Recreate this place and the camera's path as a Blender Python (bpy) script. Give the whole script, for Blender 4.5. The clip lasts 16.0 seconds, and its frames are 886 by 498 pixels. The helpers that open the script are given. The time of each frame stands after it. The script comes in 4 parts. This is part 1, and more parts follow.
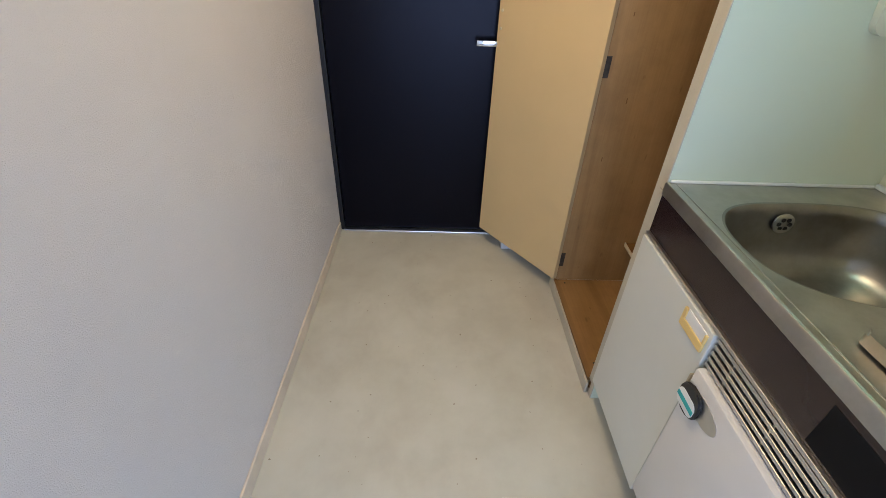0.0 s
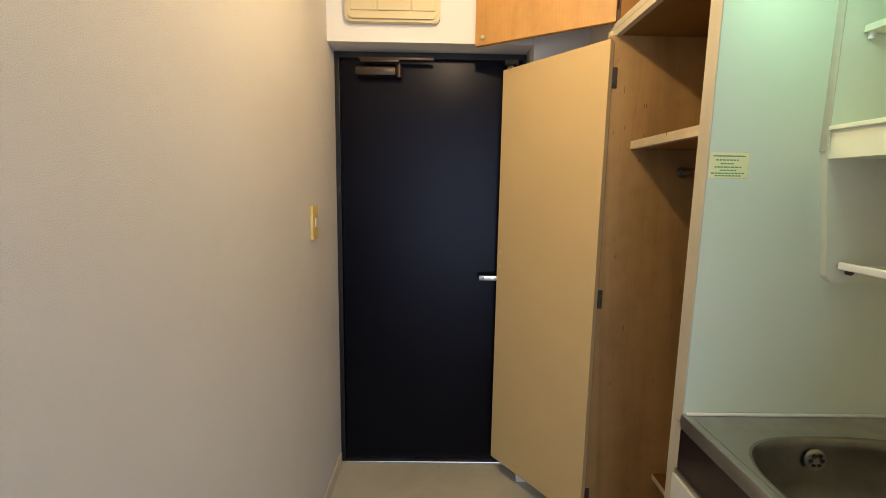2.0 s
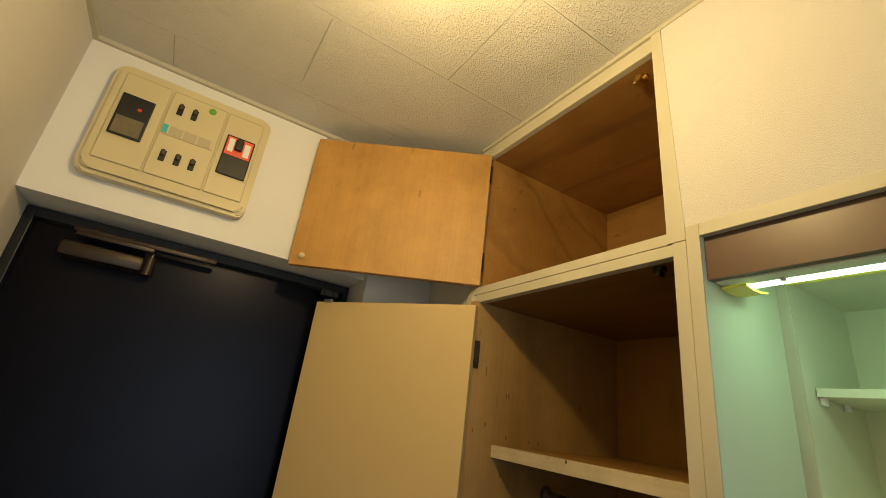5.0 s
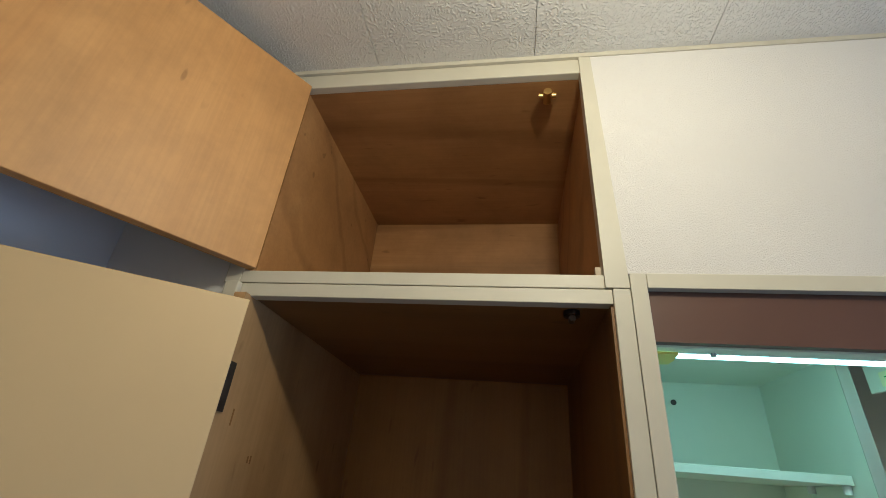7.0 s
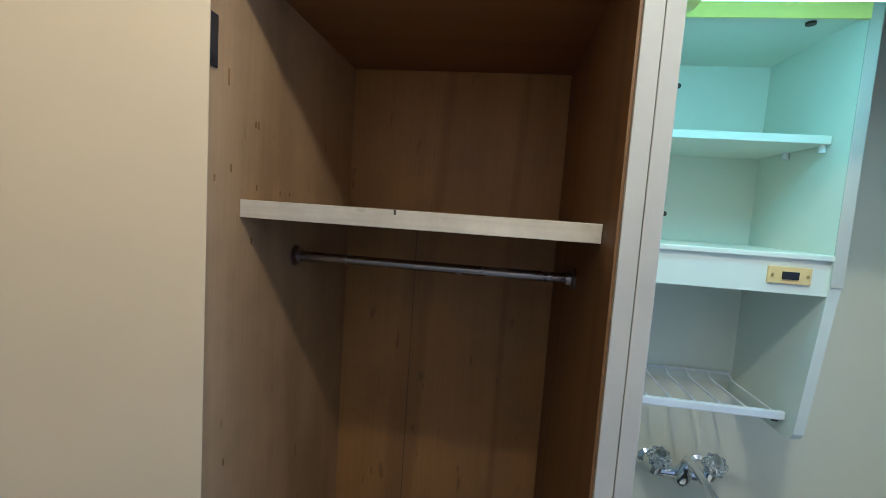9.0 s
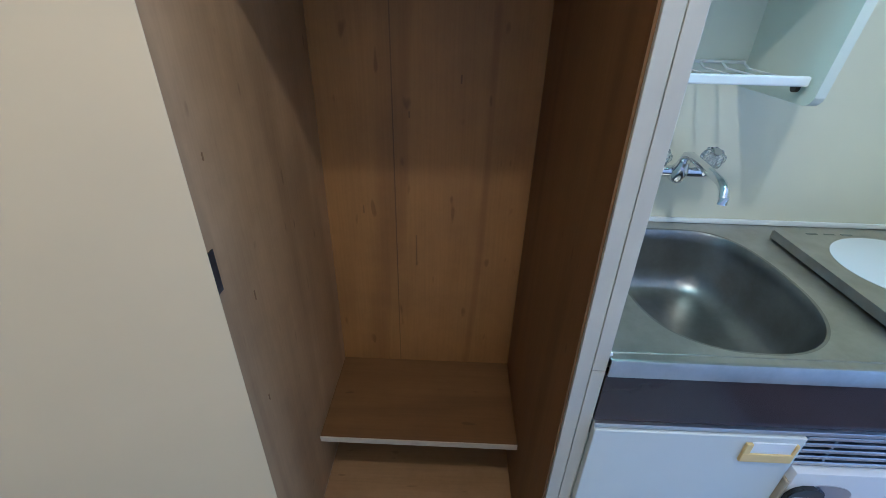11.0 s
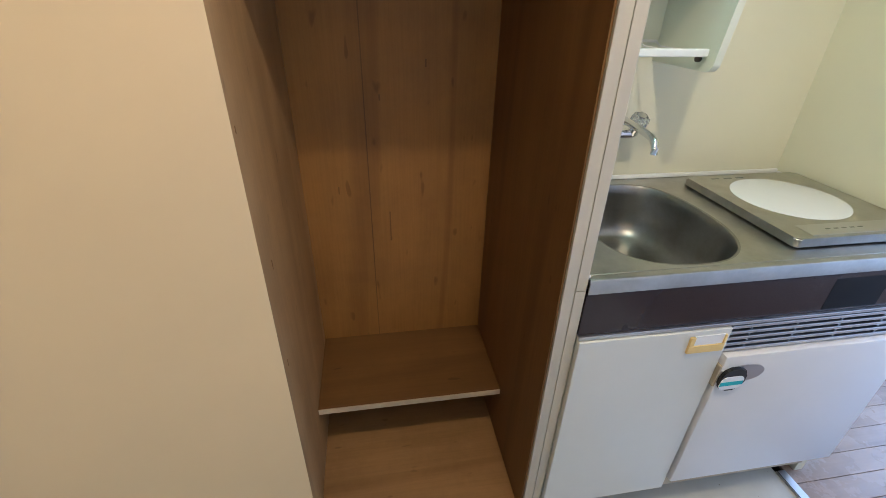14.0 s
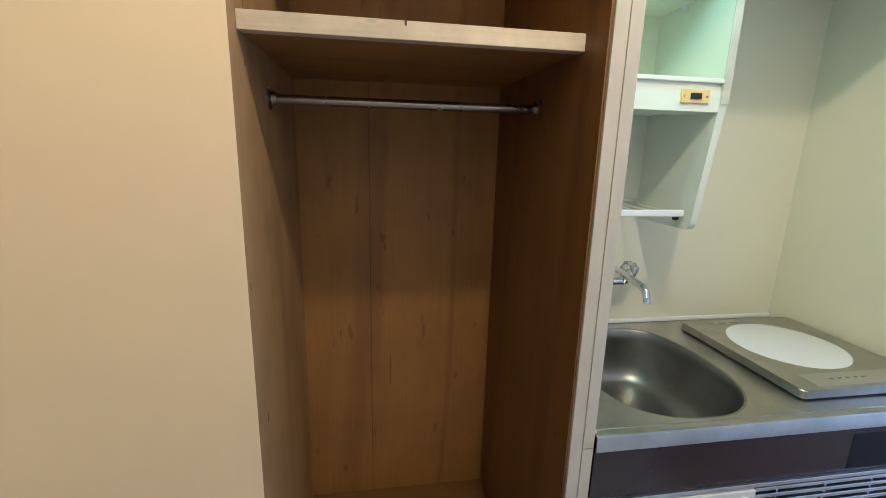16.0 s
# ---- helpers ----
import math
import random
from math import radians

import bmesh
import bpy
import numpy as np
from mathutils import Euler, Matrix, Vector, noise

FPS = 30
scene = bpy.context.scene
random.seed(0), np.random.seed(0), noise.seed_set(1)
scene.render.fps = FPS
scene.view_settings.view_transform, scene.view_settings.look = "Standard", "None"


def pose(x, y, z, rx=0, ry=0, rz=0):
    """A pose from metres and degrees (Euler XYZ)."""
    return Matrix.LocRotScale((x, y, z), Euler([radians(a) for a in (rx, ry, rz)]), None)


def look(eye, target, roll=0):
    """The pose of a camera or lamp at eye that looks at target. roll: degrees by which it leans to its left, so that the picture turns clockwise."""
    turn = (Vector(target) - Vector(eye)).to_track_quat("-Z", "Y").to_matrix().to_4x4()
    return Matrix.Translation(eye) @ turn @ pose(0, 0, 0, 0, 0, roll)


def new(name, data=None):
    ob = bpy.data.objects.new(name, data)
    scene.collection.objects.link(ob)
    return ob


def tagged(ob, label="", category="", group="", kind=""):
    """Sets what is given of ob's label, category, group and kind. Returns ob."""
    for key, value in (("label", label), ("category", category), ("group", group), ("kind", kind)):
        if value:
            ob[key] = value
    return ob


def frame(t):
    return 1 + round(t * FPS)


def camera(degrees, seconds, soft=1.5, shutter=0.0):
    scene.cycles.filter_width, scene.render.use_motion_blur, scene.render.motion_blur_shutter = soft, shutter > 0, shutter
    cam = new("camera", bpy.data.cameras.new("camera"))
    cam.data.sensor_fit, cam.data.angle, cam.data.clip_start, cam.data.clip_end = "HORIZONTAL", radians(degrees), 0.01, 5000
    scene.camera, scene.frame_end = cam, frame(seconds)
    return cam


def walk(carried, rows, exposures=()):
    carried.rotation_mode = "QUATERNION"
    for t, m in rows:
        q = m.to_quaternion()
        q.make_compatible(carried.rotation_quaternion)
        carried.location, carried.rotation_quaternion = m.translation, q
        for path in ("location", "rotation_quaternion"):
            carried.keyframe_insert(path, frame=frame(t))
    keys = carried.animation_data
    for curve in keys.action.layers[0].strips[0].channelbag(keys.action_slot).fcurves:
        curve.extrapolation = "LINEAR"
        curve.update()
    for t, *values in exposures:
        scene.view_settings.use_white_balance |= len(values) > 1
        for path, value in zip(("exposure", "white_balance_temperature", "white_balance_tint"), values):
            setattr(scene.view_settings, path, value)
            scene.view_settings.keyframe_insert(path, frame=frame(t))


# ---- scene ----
cam = camera(90.8, 16.0, soft=0.8)
EXPOSURES = [(0.0, -0.56, 5700, 17), (1.0, -0.64, 6150, 17), (2.0, -1.05, 6800, 15), (2.5, -1.2, 6800, 12), (3.0, -1.42, 7000, 9), (5.5, -1.85, 8000, 2), (6.0, -1.84, 6700, 4), (6.5, -1.85, 5150, 8), (7.0, -1.82, 4750, 10), (8.0, -1.47, 4400, 13), (9.0, -1.12, 4150, 13), (10.2, -0.84, 3900, 13), (12.5, -0.32, 4450, 17), (13.5, -0.38, 4950, 18), (14.0, -0.44, 5050, 18), (16.0, -0.56, 4900, 15)]
PATH = [
    (0, (0.024, 0.132, 1.298), (0.066, 1.768, 0.148), 2.2),
    (0.5, (0.015, 0.116, 1.321), (0.074, 1.866, 0.355), 1.8),
    (1, (0.006, 0.108, 1.339), (0.065, 1.962, 0.592), 1.6),
    (1.5, (0.001, 0.103, 1.351), (0.041, 2.037, 0.843), 1.4),
    (2, (-0.011, 0.104, 1.374), (0.011, 2.084, 1.095), 0.9),
    (2.5, (-0.02, 0.102, 1.392), (-0.008, 2.102, 1.353), 0.6),
    (3, (-0.053, 0.112, 1.408), (-0.013, 2.1, 1.616), 0.2),
    (3.2, (-0.066, 0.123, 1.418), (-0.006, 2.1, 1.715), 0.1),
    (5.3, (-0.088, 0.884, 1.609), (1.021, 2.326, 2.44), 8.3),
    (5.5, (-0.06, 0.98, 1.603), (1.163, 2.276, 2.513), 8.6),
    (6, (-0.009, 1.17, 1.642), (1.43, 2.11, 2.664), 9.4),
    (6.5, (-0.019, 1.275, 1.676), (1.597, 1.793, 2.735), 7.4),
    (7, (-0.01, 1.27, 1.664), (1.729, 1.594, 2.597), 5.2),
    (7.5, (0.0, 1.268, 1.632), (1.852, 1.566, 2.324), 4.6),
    (8, (0.012, 1.271, 1.599), (1.946, 1.575, 2.009), 4.4),
    (8.5, (0.015, 1.275, 1.581), (1.992, 1.563, 1.678), 4.2),
    (9, (0.028, 1.278, 1.551), (2.003, 1.535, 1.374), 3.9),
    (9.5, (0.049, 1.285, 1.514), (1.991, 1.497, 1.086), 3.2),
    (10, (0.067, 1.298, 1.473), (1.951, 1.462, 0.822), 2.6),
    (10.2, (0.07, 1.309, 1.452), (1.927, 1.447, 0.72), 2.5),
    (12.3, (0.049, 1.431, 1.176), (1.529, 1.248, -0.156), 1.0),
    (12.5, (0.036, 1.456, 1.181), (1.506, 1.199, -0.151), 1.0),
    (13, (0.006, 1.472, 1.233), (1.538, 1.169, -0.017), 1.0),
    (13.5, (-0.033, 1.484, 1.274), (1.585, 1.188, 0.136), 1.0),
    (14, (-0.061, 1.487, 1.309), (1.647, 1.188, 0.311), 1.3),
    (14.5, (-0.075, 1.487, 1.322), (1.719, 1.182, 0.493), 1.3),
    (15, (-0.079, 1.488, 1.342), (1.78, 1.176, 0.673), 0.9),
    (15.5, (-0.077, 1.489, 1.349), (1.824, 1.171, 0.816), 1.0),
    (16, (-0.072, 1.493, 1.356), (1.85, 1.17, 0.905), 1.5),
]
walk(cam, [(t, look(eye, target, roll)) for t, eye, target, roll in PATH], exposures=EXPOSURES)

# ---- light ----
world = bpy.data.worlds.new("world")
scene.world = world
world.use_nodes = True
wn = world.node_tree.nodes
sky = wn.new("ShaderNodeTexSky")
sky.sky_type, sky.sun_disc, sky.sun_elevation, sky.sun_rotation = "NISHITA", False, radians(40), radians(200)
world.node_tree.links.new(sky.outputs["Color"], wn["Background"].inputs["Color"])
wn["Background"].inputs["Strength"].default_value = 0.12

win_light = bpy.data.lights.new("window_daylight", "AREA")
win_light.shape, win_light.size, win_light.size_y = "RECTANGLE", 1.93, 1.97
win_light.energy, win_light.color = 96, (0.60, 0.78, 1.0)
win_lamp = new("window_daylight", win_light)
win_lamp.matrix_world = look((0.625, -2.10, 1.10), (0.625, 0.0, 1.08))

bulb = bpy.data.lights.new("ceiling_bulb", "POINT")
bulb.energy, bulb.color, bulb.shadow_soft_size = 42, (1.0, 0.76, 0.40), 0.025
new("ceiling_bulb", bulb).location = (0.062, 1.130, 2.245)

SHADE_GLOW, TUBE_GLOW = 14.0, 28.0

# ---- plan ----
LEFT = -0.484          # hall wall
FRONT = 0.590          # closet front
DOOR_Y = 2.154
CEIL = 2.415
SOFFIT_Y, SOFFIT_Z = 2.02, 1.967
KB, KR, KL = 1.10, 0.195, 1.087   # kitchen back wall, end wall, side panel
TOP = 0.84


# ---- mesh helpers ----
def box(bm, x0, x1, y0, y1, z0, z1, bevel=0.0, m=None, seg=2):
    vs = [bm.verts.new((x, y, z)) for z in (z0, z1) for y in (y0, y1) for x in (x0, x1)]
    fs = [bm.faces.new([vs[i] for i in q]) for q in ((0, 2, 3, 1), (4, 5, 7, 6), (0, 1, 5, 4), (2, 6, 7, 3), (0, 4, 6, 2), (1, 3, 7, 5))]
    if bevel:
        es = list({e for f in fs for e in f.edges})
        r = bmesh.ops.bevel(bm, geom=es, offset=bevel, segments=seg, affect="EDGES", profile=0.5)
        vs = list({v for f in r["faces"] for v in f.verts} | {v for v in vs if v.is_valid})
    if m is not None:
        bmesh.ops.transform(bm, matrix=m, verts=vs)
    return vs


def tube(bm, a, b, r0, r1=None, n=20):
    a, b = Vector(a), Vector(b)
    d = b - a
    m = Matrix.Translation((a + b) / 2) @ d.to_track_quat("Z", "Y").to_matrix().to_4x4()
    return bmesh.ops.create_cone(bm, cap_ends=True, segments=n, radius1=r0, radius2=r0 if r1 is None else r1, depth=d.length, matrix=m)["verts"]


def sweep(bm, path, r, n=12):
    """A round pipe along points."""
    rings = []
    for i, p in enumerate(path):
        p = Vector(p)
        d = (Vector(path[min(i + 1, len(path) - 1)]) - Vector(path[max(i - 1, 0)])).normalized()
        u = d.cross(Vector((0.13, 0.21, 0.97))).normalized()
        w = d.cross(u)
        rr = r[i] if isinstance(r, (list, tuple)) else r
        rings.append([bm.verts.new(p + rr * (math.cos(2 * math.pi * k / n) * u + math.sin(2 * math.pi * k / n) * w)) for k in range(n)])
    for q, s in zip(rings, rings[1:]):
        for k in range(n):
            bm.faces.new((q[k], q[(k + 1) % n], s[(k + 1) % n], s[k]))
    bm.faces.new(rings[0])
    bm.faces.new(rings[-1])


def lathe(bm, centre, profile, axis=(0, 0, 1), n=32):
    """Turns a profile of (radius, height) round an axis."""
    m = Matrix.Translation(centre) @ Vector(axis).to_track_quat("Z", "Y").to_matrix().to_4x4()
    rings = [[bm.verts.new(m @ Vector((r * math.cos(2 * math.pi * k / n), r * math.sin(2 * math.pi * k / n), h))) for k in range(n)] for r, h in profile]
    for q, s in zip(rings, rings[1:]):
        for k in range(n):
            bm.faces.new((q[k], q[(k + 1) % n], s[(k + 1) % n], s[k]))
    for ring in (rings[0], rings[-1]):
        bm.faces.new(ring)


def prism(bm, outline, axis, a, b):
    """Pushes an outline (pairs) along an axis from a to b. y: pairs are x, z; x: y, z; z: x, y."""
    def at(p, c):
        return {"x": (c, p[0], p[1]), "y": (p[0], c, p[1]), "z": (p[0], p[1], c)}[axis]
    lo = [bm.verts.new(at(p, a)) for p in outline]
    hi = [bm.verts.new(at(p, b)) for p in outline]
    n = len(outline)
    for i in range(n):
        bm.faces.new((lo[i], lo[(i + 1) % n], hi[(i + 1) % n], hi[i]))
    bm.faces.new(lo)
    bm.faces.new(hi)
    return lo + hi


def rounded(x0, x1, y0, y1, r, n=6):
    pts = []
    for cx, cy, a0 in ((x1 - r, y1 - r, 0), (x0 + r, y1 - r, 90), (x0 + r, y0 + r, 180), (x1 - r, y0 + r, 270)):
        for k in range(n + 1):
            a = radians(a0 + 90 * k / n)
            pts.append((cx + r * math.cos(a), cy + r * math.sin(a)))
    return pts


def finish(ob, bm, mat, smooth=False):
    bmesh.ops.recalc_face_normals(bm, faces=bm.faces)
    me = bpy.data.meshes.new(ob)
    bm.to_mesh(me)
    bm.free()
    me.materials.append(mat)
    if smooth:
        for p in me.polygons:
            p.use_smooth = True
        me.set_sharp_from_angle(angle=radians(40))
    return me


def thing(name, at, label, category, group="", kind=""):
    ob = new(name)
    ob.empty_display_size = 0.05
    ob.location = at
    return tagged(ob, label, category, group, kind)


def root_of(ob):
    while ob.parent:
        ob = ob.parent
    return ob


def part(name, bm, mat, parent, label="", smooth=False):
    """Links a mesh, built in world places, under a thing or a part."""
    base = root_of(parent)
    bmesh.ops.translate(bm, vec=-Vector(base.location), verts=bm.verts)
    ob = new(name, finish(name, bm, mat, smooth))
    ob.parent = parent
    return tagged(ob, label)


def structure(name, bm, mat, label, category, smooth=False):
    return tagged(new(name, finish(name, bm, mat, smooth)), label, category, kind="structure")


def bx(*a, **k):
    bm = bmesh.new()
    box(bm, *a, **k)
    return bm


# ---- materials ----
def mat(name, colour, rough=0.6, metal=0.0):
    m = bpy.data.materials.new(name)
    m.use_nodes = True
    b = m.node_tree.nodes["Principled BSDF"]
    b.inputs["Base Color"].default_value = (*colour, 1)
    b.inputs["Roughness"].default_value = rough
    b.inputs["Metallic"].default_value = metal
    return m


def nd(m, kind, **ins):
    n = m.node_tree.nodes.new(kind)
    for k, v in ins.items():
        n.inputs[k.replace("_", " ")].default_value = v
    return n


def ln(m, a, out, b, inp):
    m.node_tree.links.new(a.outputs[out], b.inputs[inp])


def bsdf(m):
    return m.node_tree.nodes["Principled BSDF"]


def coords(m, scale=(1, 1, 1)):
    mp = nd(m, "ShaderNodeMapping", Scale=scale)
    geo = nd(m, "ShaderNodeNewGeometry")
    ln(m, geo, "Position", mp, "Vector")
    return mp


def noise_tex(m, vec, scale, detail=4, rough=0.55, dist=0.0):
    n = nd(m, "ShaderNodeTexNoise", Scale=scale, Detail=detail, Roughness=rough, Distortion=dist)
    ln(m, vec, "Vector", n, "Vector")
    return n


def ramp(m, src, out, stops):
    r = nd(m, "ShaderNodeValToRGB")
    el = r.color_ramp.elements
    while len(el) < len(stops):
        el.new(0.5)
    for e, (p, c) in zip(el, stops):
        e.position, e.color = p, (*c, 1)
    ln(m, src, out, r, "Fac")
    return r


def mixc(m, a, b, fac=None, mode="MIX", f=0.5):
    x = nd(m, "ShaderNodeMix")
    x.data_type, x.blend_type = "RGBA", mode
    x.inputs[0].default_value = f
    for src, i in ((a, 6), (b, 7)):
        if isinstance(src, tuple):
            x.inputs[i].default_value = (*src, 1)
        else:
            m.node_tree.links.new(src.outputs[2 if src.bl_idname == "ShaderNodeMix" else "Color"], x.inputs[i])
    if fac is not None:
        m.node_tree.links.new(fac[0].outputs[fac[1]], x.inputs[0])
    return x


def set_colour(m, src):
    m.node_tree.links.new(src.outputs[2 if src.bl_idname == "ShaderNodeMix" else "Color"], bsdf(m).inputs["Base Color"])


def bump(m, src, out, strength, dist=0.002):
    b = nd(m, "ShaderNodeBump", Strength=strength, Distance=dist)
    ln(m, src, out, b, "Height")
    ln(m, b, "Normal", bsdf(m), "Normal")
    return b


def rough_var(m, src, out, lo, hi):
    r = nd(m, "ShaderNodeMapRange")
    r.inputs["To Min"].default_value, r.inputs["To Max"].default_value = lo, hi
    ln(m, src, out, r, "Value")
    ln(m, r, "Result", bsdf(m), "Roughness")


def grainy(name, colour, rough=0.5, spread=0.06, scale=3.0, fine=300.0, bumpy=0.05, metal=0.0, dist=0.001):
    """Paint, plastic or laminate with faint soiling and fine relief."""
    m = mat(name, colour, rough, metal)
    v = coords(m)
    n = noise_tex(m, v, scale, 5, 0.6)
    c = ramp(m, n, "Fac", [(0.3, tuple(x * (1 - spread) for x in colour)), (0.7, tuple(min(1, x * (1 + spread)) for x in colour))])
    set_colour(m, c)
    f = noise_tex(m, v, fine, 2)
    bump(m, f, "Fac", bumpy, dist)
    rough_var(m, n, "Fac", max(0.02, rough - 0.07), min(1, rough + 0.07))
    return m


def wallpaper():
    m = mat("wallpaper", (0.80, 0.78, 0.76), 0.85)
    v = coords(m)
    big = noise_tex(m, v, 1.3, 4)
    c = ramp(m, big, "Fac", [(0.3, (0.68, 0.655, 0.635)), (0.7, (0.74, 0.72, 0.705))])
    stain = noise_tex(m, v, 2.2, 6, 0.65, 0.6)
    s = ramp(m, stain, "Fac", [(0.58, (0, 0, 0)), (0.82, (0.5, 0.5, 0.5))])
    set_colour(m, mixc(m, c, (0.62, 0.585, 0.54), (s, "Color")))
    n1 = noise_tex(m, coords(m, (420, 420, 760)), 1.0, 2, 0.5, 0.2)
    n2 = noise_tex(m, coords(m, (800, 800, 1300)), 1.0, 2, 0.6)
    a = nd(m, "ShaderNodeMath")
    ln(m, n1, "Fac", a, 0)
    ln(m, n2, "Fac", a, 1)
    bump(m, a, 0, 0.75, 0.0018)
    return m


def ceiling_board():
    m = mat("ceiling_board", (0.72, 0.71, 0.68), 0.9)
    v = coords(m)
    worm = noise_tex(m, v, 240, 1, 0.5, 0.1)
    big = noise_tex(m, v, 2.5, 5, 0.6)
    c = ramp(m, big, "Fac", [(0.32, (0.61, 0.595, 0.55)), (0.6, (0.68, 0.67, 0.64))])
    mark = noise_tex(m, coords(m, (3.2, 7, 1)), 1.0, 4, 0.6, 0.4)
    mk = ramp(m, mark, "Fac", [(0.64, (0, 0, 0)), (0.78, (0.55, 0.55, 0.55))])
    set_colour(m, mixc(m, c, (0.50, 0.43, 0.33), (mk, "Color")))
    r = ramp(m, worm, "Fac", [(0.47, (0, 0, 0)), (0.68, (1, 1, 1))])
    bump(m, r, "Color", 0.65, 0.0025)
    return m


def vinyl_floor():
    m = mat("vinyl_floor", (0.45, 0.44, 0.39), 0.5)
    v = coords(m)
    big = noise_tex(m, v, 2.6, 6, 0.62)
    c = ramp(m, big, "Fac", [(0.32, (0.49, 0.465, 0.38)), (0.5, (0.56, 0.54, 0.45)), (0.7, (0.62, 0.60, 0.51))])
    smear = noise_tex(m, coords(m, (1.6, 1.2, 1)), 1.7, 5, 0.6, 0.3)
    s = ramp(m, smear, "Fac", [(0.5, (0, 0, 0)), (0.8, (0.55, 0.55, 0.55))])
    c2 = mixc(m, c, (0.36, 0.32, 0.25), (s, "Color"))
    spots = noise_tex(m, v, 62, 1, 0.4)
    sp = ramp(m, spots, "Fac", [(0.775, (0, 0, 0)), (0.79, (0.8, 0.8, 0.8))])
    set_colour(m, mixc(m, c2, (0.20, 0.15, 0.09), (sp, "Color")))
    fine = noise_tex(m, v, 380, 2)
    bump(m, fine, "Fac", 0.08, 0.001)
    rough_var(m, big, "Fac", 0.36, 0.6)
    return m


def plywood(name, dark, mid, light, axis="z", rough=0.55, lines=0.35, blotch=0.75):
    """Veneer with long soft grain along an axis, cathedral lines, blotches and short dark flecks."""
    m = mat(name, mid, rough)
    i = "xyz".index(axis)

    def along(across, length):
        return tuple(length if k == i else across for k in range(3))
    g = noise_tex(m, coords(m, along(7, 0.7)), 1.0, 5, 0.55, 0.8)
    c = ramp(m, g, "Fac", [(0.3, dark), (0.5, mid), (0.7, light)])
    ring = nd(m, "ShaderNodeTexWave", Scale=1.0, Distortion=9.0, Detail=3.0)
    ring.inputs["Detail Scale"].default_value = 0.8
    ring.wave_type, ring.bands_direction = "BANDS", "DIAGONAL"
    ln(m, coords(m, along(2.6, 0.16)), "Vector", ring, "Vector")
    rr = ramp(m, ring, "Fac", [(0.0, (0.55, 0.5, 0.46)), (0.10, (1, 1, 1))])
    c = mixc(m, c, rr, None, "MULTIPLY", lines)
    fine = noise_tex(m, coords(m, along(150, 5)), 1.0, 3, 0.6)
    fr = ramp(m, fine, "Fac", [(0.35, (0.84, 0.83, 0.82)), (0.6, (1, 1, 1))])
    c = mixc(m, c, fr, None, "MULTIPLY", 0.45)
    blot = noise_tex(m, coords(m), 5.0, 6, 0.68)
    br = ramp(m, blot, "Fac", [(0.32, (0.66, 0.64, 0.63)), (0.58, (1, 1, 1))])
    c = mixc(m, c, br, None, "MULTIPLY", blotch)
    fleck = noise_tex(m, coords(m, along(42, 13)), 1.0, 1, 0.4)
    kr = ramp(m, fleck, "Fac", [(0.725, (1, 1, 1)), (0.79, (0.30, 0.25, 0.21))])
    set_colour(m, mixc(m, c, kr, None, "MULTIPLY", 0.45))
    bump(m, fine, "Fac", 0.12, 0.001)
    rough_var(m, blot, "Fac", rough - 0.1, rough + 0.12)
    return m


def stainless(name="stainless_steel", rough=0.3, tone=1.0):
    m = mat(name, (0.50, 0.49, 0.46), rough, 1.0)
    v = coords(m, (90, 3, 90))
    n = noise_tex(m, v, 8, 4, 0.6)
    w = noise_tex(m, coords(m), 14, 5, 0.65)
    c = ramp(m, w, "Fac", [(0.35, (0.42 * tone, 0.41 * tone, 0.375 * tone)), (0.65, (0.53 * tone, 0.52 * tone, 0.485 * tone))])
    set_colour(m, c)
    bump(m, n, "Fac", 0.04, 0.0006)
    rough_var(m, w, "Fac", rough - 0.06, rough + 0.12)
    return m


def emission(name, colour, strength, base=(0.8, 0.8, 0.8)):
    m = mat(name, base, 0.4)
    b = bsdf(m)
    b.inputs["Emission Color"].default_value = (*colour, 1)
    b.inputs["Emission Strength"].default_value = strength
    return m


WALLPAPER = wallpaper()
CEILING = ceiling_board()
VINYL = vinyl_floor()
PAINT_WHITE = grainy("white_wall_paint", (0.76, 0.75, 0.74), 0.7, 0.03, 2.0, 220, 0.12)
KITCHEN_WALL = grainy("pale_kitchen_panel", (0.74, 0.72, 0.55), 0.32, 0.03, 2.0, 400, 0.03)
KITCHEN_SIDE = grainy("pale_green_panel", (0.67, 0.74, 0.61), 0.35, 0.02, 2.0, 400, 0.03)
CABINET_WHITE = grainy("kitchen_cabinet_white", (0.74, 0.76, 0.63), 0.4, 0.03, 4.0, 400, 0.03)
CREAM = grainy("cream_laminate", (0.63, 0.465, 0.235), 0.5, 0.03, 3.0, 350, 0.05)
TRIM = grainy("cream_trim", (0.52, 0.49, 0.40), 0.5, 0.05, 6.0, 300, 0.05)
BASE = grainy("beige_baseboard", (0.68, 0.60, 0.48), 0.55, 0.08, 9.0, 300, 0.06)
DOOR_NAVY = grainy("navy_steel_paint", (0.0015, 0.0013, 0.0027), 0.31, 0.15, 3.0, 500, 0.05)
bsdf(DOOR_NAVY).inputs["Specular IOR Level"].default_value = 0.18
bsdf(DOOR_NAVY).inputs["Specular Tint"].default_value = (0.78, 0.78, 1.0, 1.0)
DOOR_FRAME = grainy("dark_frame_paint", (0.005, 0.005, 0.008), 0.4, 0.1, 3.0, 400, 0.04)
BRONZE = grainy("bronze_closer", (0.045, 0.032, 0.026), 0.4, 0.1, 10, 300, 0.04, 0.6)
